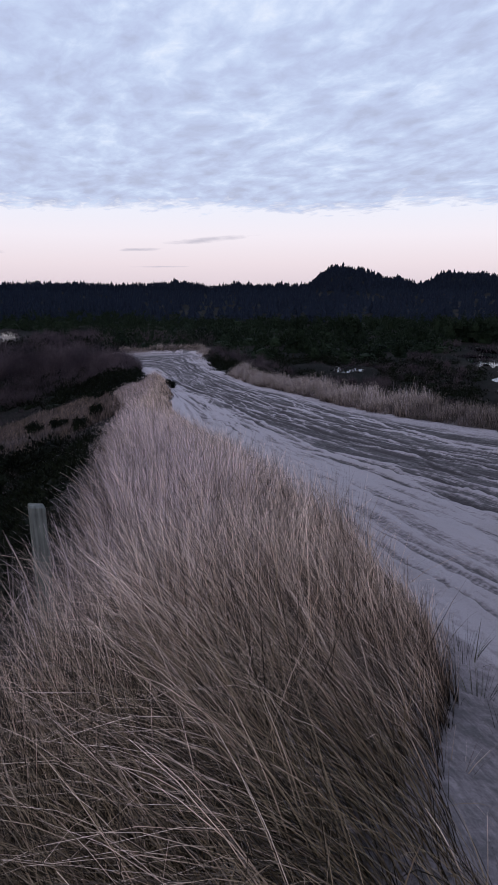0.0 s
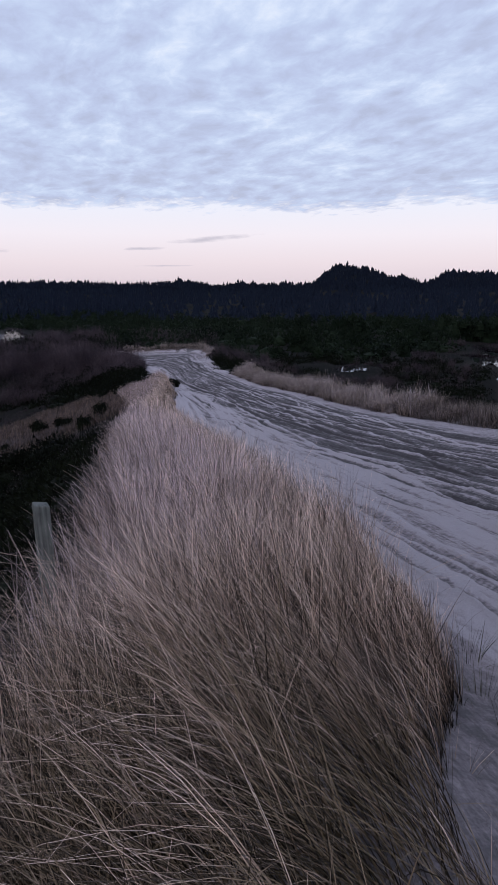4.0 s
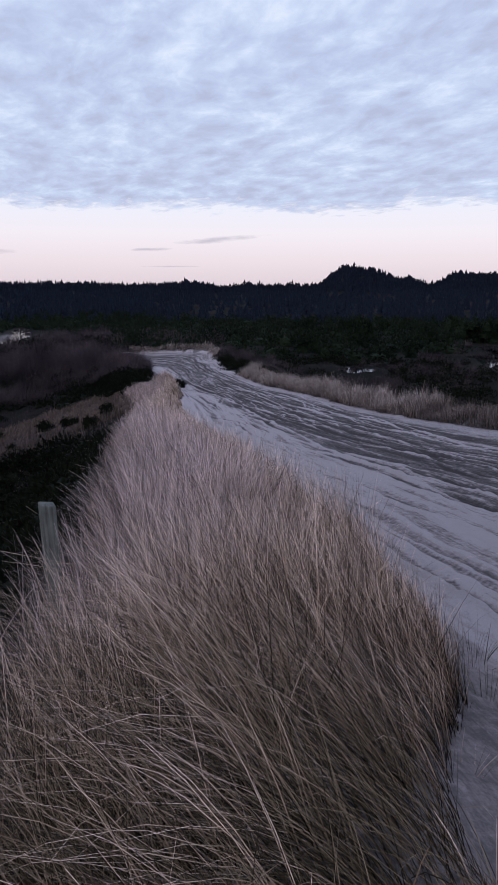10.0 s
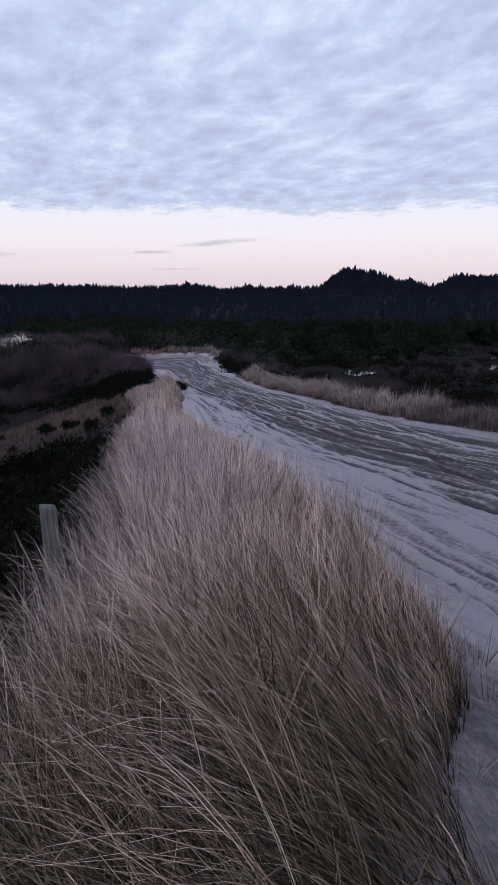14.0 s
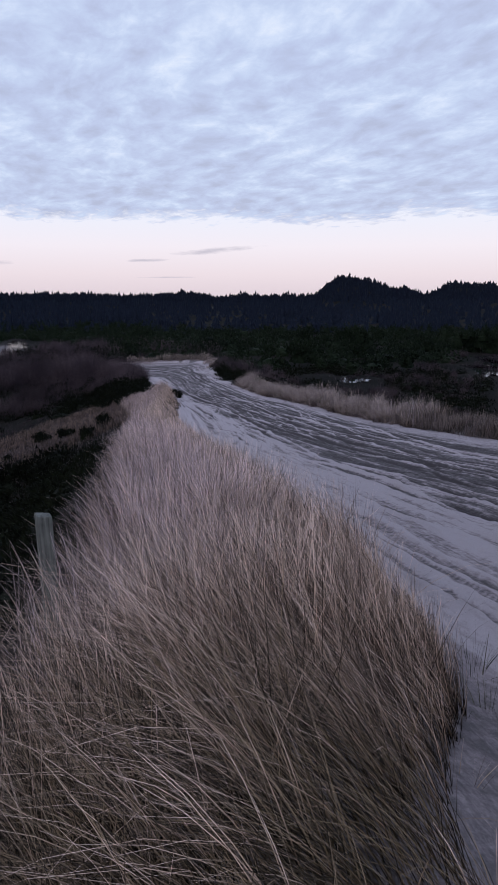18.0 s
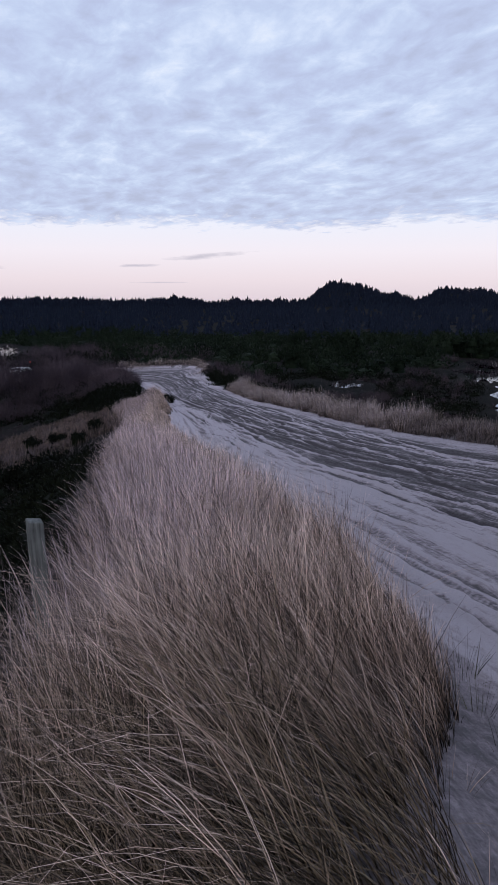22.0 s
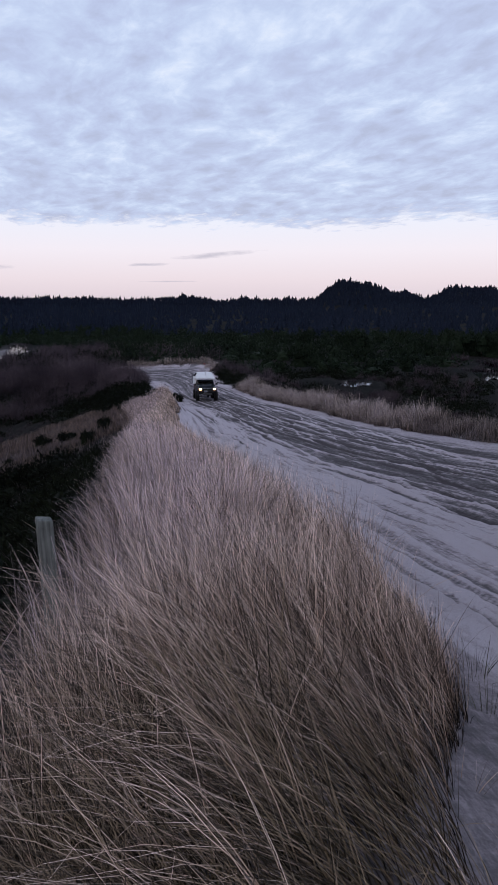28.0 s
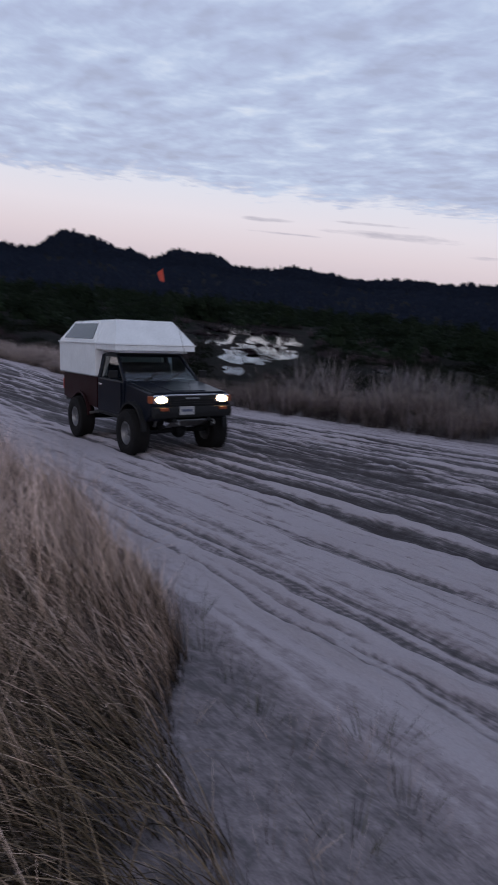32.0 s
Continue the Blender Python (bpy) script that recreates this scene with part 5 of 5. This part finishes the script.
def wheel(truck, x, y):
    """A mud tyre on a steel rim; y outwards decides which face shows."""
    out = 1 if y > 0 else -1
    hub = empty("wheel", pose(x, y, TYRE_R))
    hub.parent = truck
    h = 0.165
    bm = lathe([(0.215, -h + 0.02), (0.30, -h), (0.40, -h + 0.012), (0.42, -h + 0.05), (0.42, h - 0.05), (0.40, h - 0.012), (0.30, h), (0.215, h - 0.02)])
    for k in range(26):
        for row, side in ((0, -1), (1, 1)):
            a = 2 * math.pi * (k + 0.5 * row) / 26
            lug = bmesh.ops.create_cube(bm, size=1.0)["verts"]
            turn = Matrix.Rotation(-a, 4, "Y") @ Matrix.Translation((0.422, side * 0.082, 0)) @ Matrix.Rotation(radians(22 * side), 4, "X")
            for v in lug:
                v.co = turn @ Vector((v.co.x * 0.026, v.co.y * 0.125, v.co.z * 0.052))
    part("tyre", bm, RUBBER, hub, "black lugged mud tyre")
    rim = part("rim", lathe([(0.217, -h + 0.03), (0.217, h - 0.03), (0.19, h - 0.03), (0.17, out * 0.03), (0.06, out * 0.05), (0.055, out * 0.03), (0.16, out * 0.01), (0.19, -h + 0.03)], 32), STEEL, hub, "dull steel rim")
    bm = bmesh.new()
    bmesh.ops.create_cone(bm, cap_ends=True, segments=20, radius1=0.062, radius2=0.05, depth=0.09, matrix=Matrix.Rotation(radians(-90 * out), 4, "X"))
    for v in bm.verts:
        v.co.y += out * 0.07
    part("hub_cap", bm, STEEL, rim)
    for k in range(6):
        a = 2 * math.pi * k / 6
        bm = bmesh.new()
        bmesh.ops.create_cone(bm, cap_ends=True, segments=6, radius1=0.014, radius2=0.014, depth=0.03, matrix=Matrix.Translation((0.1 * math.cos(a), out * 0.055, 0.1 * math.sin(a))) @ Matrix.Rotation(radians(90), 4, "X"))
        part("wheel_nut", bm, CHROME, rim)
    return hub


def arch(xc, y, z, r, wide):
    """A fender flare: half a ring over a wheel."""
    bm = bmesh.new()
    n, rows = 14, []
    for k in range(n + 1):
        a = math.pi * (k / n) * 1.02 - 0.02
        c, s = math.cos(a), math.sin(a)
        rows.append([bm.verts.new((xc + c * q, yy, z + s * q * 0.92)) for q, yy in ((r, y), (r + 0.055, y), (r + 0.05, y + wide), (r, y + wide))])
    for a, b in zip(rows, rows[1:]):
        for i in range(4):
            bm.faces.new((a[i], a[(i + 1) % 4], b[(i + 1) % 4], b[i]))
    bm.faces.new(rows[0])
    bm.faces.new(rows[-1][::-1])
    bmesh.ops.recalc_face_normals(bm, faces=bm.faces)
    return bm


def side_outline(points, arches, gap):
    """An outline whose lower edge has round wheel openings; points run along the top from front to rear."""
    out = list(points)
    for xc, zc, r in sorted(arches):
        for k in range(9):
            a = math.pi - math.pi * k / 8
            out.append((xc + r * math.cos(a), max(gap, zc + r * math.sin(a) * 0.95)))
    return out


def build_truck():
    truck = empty("pickup_truck", pose(0, 0, 0))
    tagged(truck, "lifted dark pickup with maroon bed, white camper and lit headlights", "pickup truck")
    # front clip and hood
    nose = side_outline([(0.70, 0.74), (0.72, 0.98), (0.66, 1.13), (-0.42, 1.25), (-0.45, 0.62)], [(0.0, 0.46, 0.50)], 0.62)
    part("front_fender_body", prism(nose, -0.82, 0.82, 0.025, 0.04), PAINT, truck, "dark charcoal front body with wheel openings")
    hood = part("hood", slab([(0.66, -0.72, 1.15), (0.66, 0.72, 1.15), (-0.38, 0.76, 1.275), (-0.38, -0.76, 1.275)], 0.03, 0.01), PAINT, truck)
    part("hood_crease", slab([(0.6, -0.35, 1.17), (0.6, 0.35, 1.17), (-0.3, 0.42, 1.285), (-0.3, -0.42, 1.285)], 0.02, 0.006), PAINT, hood)
    # cab: lower half, roof, pillars and real openings
    part("cab_body", prism([(-0.43, 0.60), (-0.43, 1.26), (-1.69, 1.28), (-1.69, 0.60)], -0.83, 0.83, 0.02), PAINT, truck)
    part("roof", prism([(-0.98, 1.70), (-1.04, 1.765), (-1.35, 1.785), (-1.66, 1.765), (-1.68, 1.70)], -0.70, 0.70, 0.02), PAINT, truck)
    for y in (-1, 1):
        part("pillar", tube([(-0.44, 0.79 * y, 1.25), (-1.0, 0.68 * y, 1.73)], 0.034), PAINT, truck)
        part("pillar", tube([(-1.66, 0.79 * y, 1.25), (-1.66, 0.68 * y, 1.73)], 0.05), PAINT, truck)
        pane = slab([(-0.53, 0.785 * y, 1.27), (-1.02, 0.69 * y, 1.70), (-1.62, 0.69 * y, 1.70), (-1.62, 0.785 * y, 1.27)], 0.008 * y)
        part("side_window", pane, CLEAR, truck, "dark cab side window")
        door = part("door", slab([(-0.50, 0.836 * y, 0.66), (-0.50, 0.836 * y, 1.25), (-1.60, 0.836 * y, 1.26), (-1.60, 0.836 * y, 0.66)], 0.014 * y, 0.004), PAINT, truck, "dark charcoal cab door")
        part("door_handle", boxed((-1.54, 0.85 * y - 0.02, 1.13), (-1.40, 0.85 * y + 0.02, 1.17), 0.008), CHROME, door, "bright door handle")
        mirror = part("mirror_arm", tube([(-0.58, 0.82 * y, 1.28), (-0.56, 0.93 * y, 1.36)], 0.012), BLACK, truck)
        part("mirror_head", boxed((-0.60, 0.97 * y - 0.085, 1.32), (-0.53, 0.97 * y + 0.085, 1.47), 0.02), BLACK, mirror, "black door mirror")
        part("rocker", boxed((-1.66, 0.80 * y - 0.03, 0.545), (-0.46, 0.80 * y + 0.03, 0.61), 0.012), BLACK, truck)
        part("front_flare", arch(0.0, 0.80 * y, 0.46, 0.47, 0.10 * y), BLACK, truck)
        part("rear_flare", arch(-BASE, 0.80 * y, 0.46, 0.46, 0.08 * y), MAROON, truck)
    part("windscreen", slab([(-0.45, -0.75, 1.265), (-1.0, -0.66, 1.715), (-1.0, 0.66, 1.715), (-0.45, 0.75, 1.265)], 0.008), CLEAR, truck, "raked windscreen")
    part("rear_window", slab([(-1.67, -0.62, 1.32), (-1.67, 0.62, 1.32), (-1.67, 0.58, 1.68), (-1.67, -0.58, 1.68)], 0.006), CLEAR, truck)
    for y in (-0.38, 0.12):
        part("wiper", tube([(-0.42, y, 1.285), (-0.60, y + 0.34, 1.42)], 0.009, 6), BLACK, truck)
    part("dashboard", boxed((-0.80, -0.70, 1.10), (-0.46, 0.70, 1.27), 0.03), SEAT, truck)
    part("bench_seat", boxed((-1.58, -0.66, 1.0), (-1.30, 0.66, 1.58), 0.06), SEAT, truck)
    # cargo bed
    bed = side_outline([(-1.73, 0.64), (-1.73, 1.28), (-3.70, 1.28), (-3.72, 0.74)], [(-BASE, 0.46, 0.49)], 0.66)
    for y in (-1, 1):
        part("bed_side", prism(bed, 0.83 * y, 0.77 * y, 0.008), MAROON, truck, "dark maroon bed side")
    part("bed_floor", boxed((-3.70, -0.78, 0.72), (-1.73, 0.78, 0.80), 0.01), BLACK, truck)
    part("bed_front", boxed((-1.78, -0.78, 0.72), (-1.73, 0.78, 1.27), 0.008), MAROON, truck)
    part("tailgate", boxed((-3.72, -0.76, 0.74), (-3.66, 0.76, 1.27), 0.01), MAROON, truck)
    part("rear_bumper", boxed((-3.90, -0.78, 0.62), (-3.74, 0.78, 0.74), 0.02), STEEL, truck)
    for y in (-0.79, 0.79):
        part("tail_light", boxed((-3.735, y - 0.05, 0.88), (-3.715, y + 0.05, 1.12), 0.006), ORANGE, truck, "red tail light")
    # nose: grille, lights, bumper
    part("grille", boxed((0.69, -0.46, 0.90), (0.735, 0.46, 1.08), 0.012), BLACK, truck, "black grille")
    for z in (0.935, 0.975, 1.015):
        part("grille_bar", boxed((0.73, -0.44, z - 0.007), (0.745, 0.44, z + 0.007), 0.003, 1), BLACK, truck)
    part("grille_strip", boxed((0.70, -0.52, 1.085), (0.745, 0.52, 1.115), 0.008), CHROME, truck, "bright chrome strip over the grille")
    part("badge", boxed((0.735, -0.14, 1.03), (0.748, 0.14, 1.055), 0.004, 1), STEEL, truck)
    for y in (-1, 1):
        lamp = part("headlight", boxed((0.68, 0.63 * y - 0.14, 0.945), (0.735, 0.63 * y + 0.14, 1.105), 0.02), CHROME, truck, "lit rectangular headlight")
        part("lens", dome((0.735, 0.625 * y, 1.025), 0.035, 0.118, 0.066), BEAM, lamp, "glowing warm white headlight lens")
        part("corner_light", boxed((0.60, 0.80 * y - 0.03, 0.96), (0.72, 0.80 * y + 0.03, 1.09), 0.012), AMBER, truck, "amber corner light")
        part("turn_signal", boxed((0.80, 0.60 * y - 0.08, 0.835), (0.83, 0.60 * y + 0.08, 0.885), 0.008), AMBER, truck, "amber turn signal")
        part("tow_hook", tube([(0.80, 0.36 * y, 0.60), (0.90, 0.36 * y, 0.60), (0.90, 0.36 * y, 0.66), (0.82, 0.36 * y, 0.66)], 0.014, 6), STEEL, truck)
        part("bumper_bracket", boxed((0.55, 0.36 * y - 0.04, 0.62), (0.74, 0.36 * y + 0.04, 0.72), 0.008), BLACK, truck)
    part("front_bumper", prism([(0.70, 0.70), (0.80, 0.70), (0.82, 0.80), (0.80, 0.90), (0.70, 0.90)], -0.80, 0.80, 0.02, 0.0), BLACK, truck, "black steel front bumper")
    plate = part("number_plate", boxed((0.822, -0.31, 0.76), (0.832, -0.01, 0.91), 0.006), PLATE, truck, "white front plate")
    part("plate_bar", boxed((0.831, -0.27, 0.815), (0.835, -0.05, 0.86), 0.002, 1), INK, plate)
    part("skid_plate", slab([(0.70, -0.35, 0.66), (0.70, 0.35, 0.66), (0.35, 0.35, 0.50), (0.35, -0.35, 0.50)], 0.02, 0.005), STEEL, truck)
    # running gear
    part("frame_rail", boxed((-3.60, -0.42, 0.60), (0.60, -0.34, 0.72), 0.01), BLACK, truck)
    part("frame_rail", boxed((-3.60, 0.34, 0.60), (0.60, 0.42, 0.72), 0.01), BLACK, truck)
    for x in (0.0, -BASE):
        axle = part("axle", tube([(x, -TRACK / 2 + 0.1, TYRE_R), (x, TRACK / 2 - 0.1, TYRE_R)], 0.05, 12), BLACK, truck)
        bm = bmesh.new()
        bmesh.ops.create_uvsphere(bm, u_segments=14, v_segments=9, radius=0.15)
        bmesh.ops.translate(bm, verts=bm.verts, vec=(x, 0.12, TYRE_R))
        part("differential", bm, BLACK, axle)
        for y in (-0.5, 0.5):
            part("leaf_spring", tube([(x - 0.6, y, 0.60), (x - 0.3, y, 0.52), (x, y, 0.49), (x + 0.3, y, 0.52), (x + 0.6, y, 0.60)], 0.03, 6), BLACK, truck)
            part("shock_absorber", tube([(x + 0.1, y * 0.9, 0.45), (x + 0.18, y * 0.8, 0.78)], 0.03, 8), STEEL, truck)
    part("drive_shaft", tube([(-0.1, 0.12, 0.46), (-1.2, 0.05, 0.58), (-BASE, 0.12, 0.44)], 0.035, 8), BLACK, truck)
    part("exhaust_pipe", tube([(-0.5, -0.3, 0.56), (-1.9, -0.5, 0.54), (-2.1, -0.62, 0.52), (-2.1, -0.84, 0.50)], 0.03, 8), STEEL, truck)
    # camper shell: box on the bed rails, faceted roof reaching over the cab
    lower = part("camper_box", boxed((-3.91, -0.86, 1.29), (-1.72, 0.86, 1.955), 0.015), WHITE, truck, "white aluminium camper box on the bed rails")
    part("camper_seam", boxed((-1.735, -0.872, 1.30), (-1.705, 0.872, 1.945), 0.005, 1), TRIM, lower)
    part("camper_sill", boxed((-3.85, -0.87, 1.275), (-1.70, 0.87, 1.30), 0.006, 1), STEEL, lower)
    over = part("overhang", boxed((-1.72, -0.86, 1.83), (-0.70, 0.86, 1.955), 0.012), WHITE, truck, "white cab-over skirt of the camper")
    part("drip_rail", boxed((-3.93, -0.885, 1.94), (-0.685, 0.885, 1.962), 0.006, 1), TRIM, over)
    part("bed_cushion_board", boxed((-1.62, -0.74, 1.79), (-0.80, 0.74, 1.835), 0.01), TRIM, over)
    bm = bmesh.new()
    base = [bm.verts.new(p) for p in ((-3.91, -0.865, 1.962), (-0.70, -0.865, 1.962), (-0.70, 0.865, 1.962), (-3.91, 0.865, 1.962))]
    top = [bm.verts.new(p) for p in ((-3.50, -0.62, 2.40), (-1.22, -0.62, 2.43), (-1.22, 0.62, 2.43), (-3.50, 0.62, 2.40))]
    bm.faces.new(base[::-1])
    bm.faces.new(top)
    for i in range(4):
        bm.faces.new((base[i], base[(i + 1) % 4], top[(i + 1) % 4], top[i]))
    bmesh.ops.recalc_face_normals(bm, faces=bm.faces)
    bmesh.ops.bevel(bm, geom=list(bm.edges), offset=0.015, segments=2, affect="EDGES", profile=0.5)
    shell = part("camper_roof", bm, WHITE, truck, "white faceted camper roof with sloping sides")

    def on_side(x, t, y, proud):
        """A point of the roof's sloping side: t from its foot to its top."""
        return Vector((x, y * (0.865 - 0.245 * t + proud), 1.962 + 0.44 * t + proud * 0.5))

    for y in (-1, 1):
        rim = slab([on_side(-3.70, 0.07, y, 0.012), on_side(-1.80, 0.07, y, 0.012), on_side(-1.95, 0.94, y, 0.012), on_side(-3.38, 0.94, y, 0.012)], 0.02 * -y, 0.004)
        frame_ob = part("window_frame", rim, TRIM, shell, "white camper window frame")
        pane = slab([on_side(-3.60, 0.14, y, 0.020), on_side(-1.89, 0.14, y, 0.020), on_side(-2.03, 0.87, y, 0.020), on_side(-3.35, 0.87, y, 0.020)], 0.012 * -y, 0.002)
        part("pane", pane, PANE, frame_ob, "dark camper window pane")
        part("roof_seam", slab([on_side(-1.73, 0.0, y, 0.008), on_side(-1.70, 0.0, y, 0.008), on_side(-1.70, 1.0, y, 0.008), on_side(-1.73, 1.0, y, 0.008)], 0.01 * -y), TRIM, shell)
    # whip with a small flag, mounted behind the bumper and bent back by the wind
    whip = [(0.78 - 1.08 * t**1.6, -0.04 - 0.06 * t, 0.80 + 2.57 * t) for t in np.linspace(0, 1, 9)]
    pole = part("flag_whip", tube(whip, 0.0032, 6), BLACK, truck, "thin whip")
    tip = Vector(whip[-1])
    part("flag", slab([tip + Vector((0.01, 0, 0.0)), tip + Vector((-0.16, -0.03, -0.06)), tip + Vector((-0.13, 0.01, -0.20)), tip + Vector((0.08, 0, -0.25))], 0.006), ORANGE, pole, "small orange safety flag")
    for ob in truck.children:
        if ob.name.split(".")[0] not in ("axle", "leaf_spring"):
            ob.location.z += LIFT
    wheels = [wheel(truck, x, y * TRACK / 2) for x in (0.0, -BASE) for y in (-1, 1)]
    return truck, wheels


TRUCK, WHEELS = build_truck()


def motions():
    """The truck waits far down the track, comes round the bend and climbs the road past the camera."""
    drive = ((0.0, -120.0, 108.0), (17.0, -119.0, 108.0), (18.5, -100.0, 107.6), (19.5, -78.0, 107.2), (20.5, -56.0, 106.8), (21.3, -42.0, 106.0),
             (22.0, -33.0, 104.6), (22.5, -27.2, 102.8), (23.0, -23.0, 100.4), (23.5, -20.0, 98.1), (24.0, -16.9, 95.2), (24.5, -13.9, 91.2), (25.0, -11.4, 86.9),
             (25.5, -9.5, 82.4), (26.5, -6.85, 72.7), (27.5, -4.45, 62.7), (28.0, -3.55, 57.5), (29.0, -1.57, 46.6), (30.0, 0.53, 34.8),
             (31.0, 1.84, 22.8), (31.5, 2.69, 17.15), (32.0, 3.76, 11.25))
    t = np.array([d[0] for d in drive])
    p = np.array([d[1:] for d in drive])
    times = np.r_[0.0, np.arange(17 * 30, 32 * 30 + 1) / 30]
    # smooth positions: cubic Hermite with finite-difference speeds
    v = np.gradient(p, t, axis=0)
    v[0] = v[1] = 0

    def where(q):
        i = int(np.clip(np.searchsorted(t, q) - 1, 0, len(t) - 2))
        h = t[i + 1] - t[i]
        u = (q - t[i]) / h
        return ((2 * u**3 - 3 * u**2 + 1) * p[i] + (u**3 - 2 * u**2 + u) * h * v[i] + (3 * u**2 - 2 * u**3) * p[i + 1] + (u**3 - u**2) * h * v[i + 1])

    at = np.array([where(q) for q in times])
    run = np.r_[0, np.cumsum(np.linalg.norm(np.diff(at, axis=0), axis=1))]
    s, w, z = on_way(at[:, 0], at[:, 1])
    z = ground(at[:, 0], at[:, 1], finish=False)
    z = np.convolve(np.pad(z, 4, mode="edge"), np.ones(9) / 9, "valid")
    # the rear axle follows the front one along the way driven
    back = np.stack([np.interp(run - BASE, run, at[:, 0], left=np.nan), np.interp(run - BASE, run, at[:, 1], left=np.nan)], 1)
    behind = np.isnan(back[:, 0])
    back[behind] = at[behind] - np.array([BASE, 0.0])
    zb = np.interp(run - BASE, run, z, left=z[0])
    rows, turns = [], []
    for k, q in enumerate(times):
        d = Vector((at[k, 0] - back[k, 0], at[k, 1] - back[k, 1], z[k] - zb[k]))
        yaw, pitch = math.atan2(d.y, d.x), math.atan2(d.z, math.hypot(d.x, d.y))
        m = Matrix.Translation((at[k, 0], at[k, 1], z[k])) @ Matrix.Rotation(yaw, 4, "Z") @ Matrix.Rotation(-pitch, 4, "Y")
        if k % 3 == 0 or k == len(times) - 1:
            rows.append((q, m))
        turns.append((q, run[k] / TYRE_R))
    walk(TRUCK, rows)
    for ob in WHEELS:
        home = ob.matrix_basis.translation.copy()
        walk(ob, [(q, Matrix.Translation(home) @ Matrix.Rotation(a, 4, "Y")) for q, a in turns])


motions()
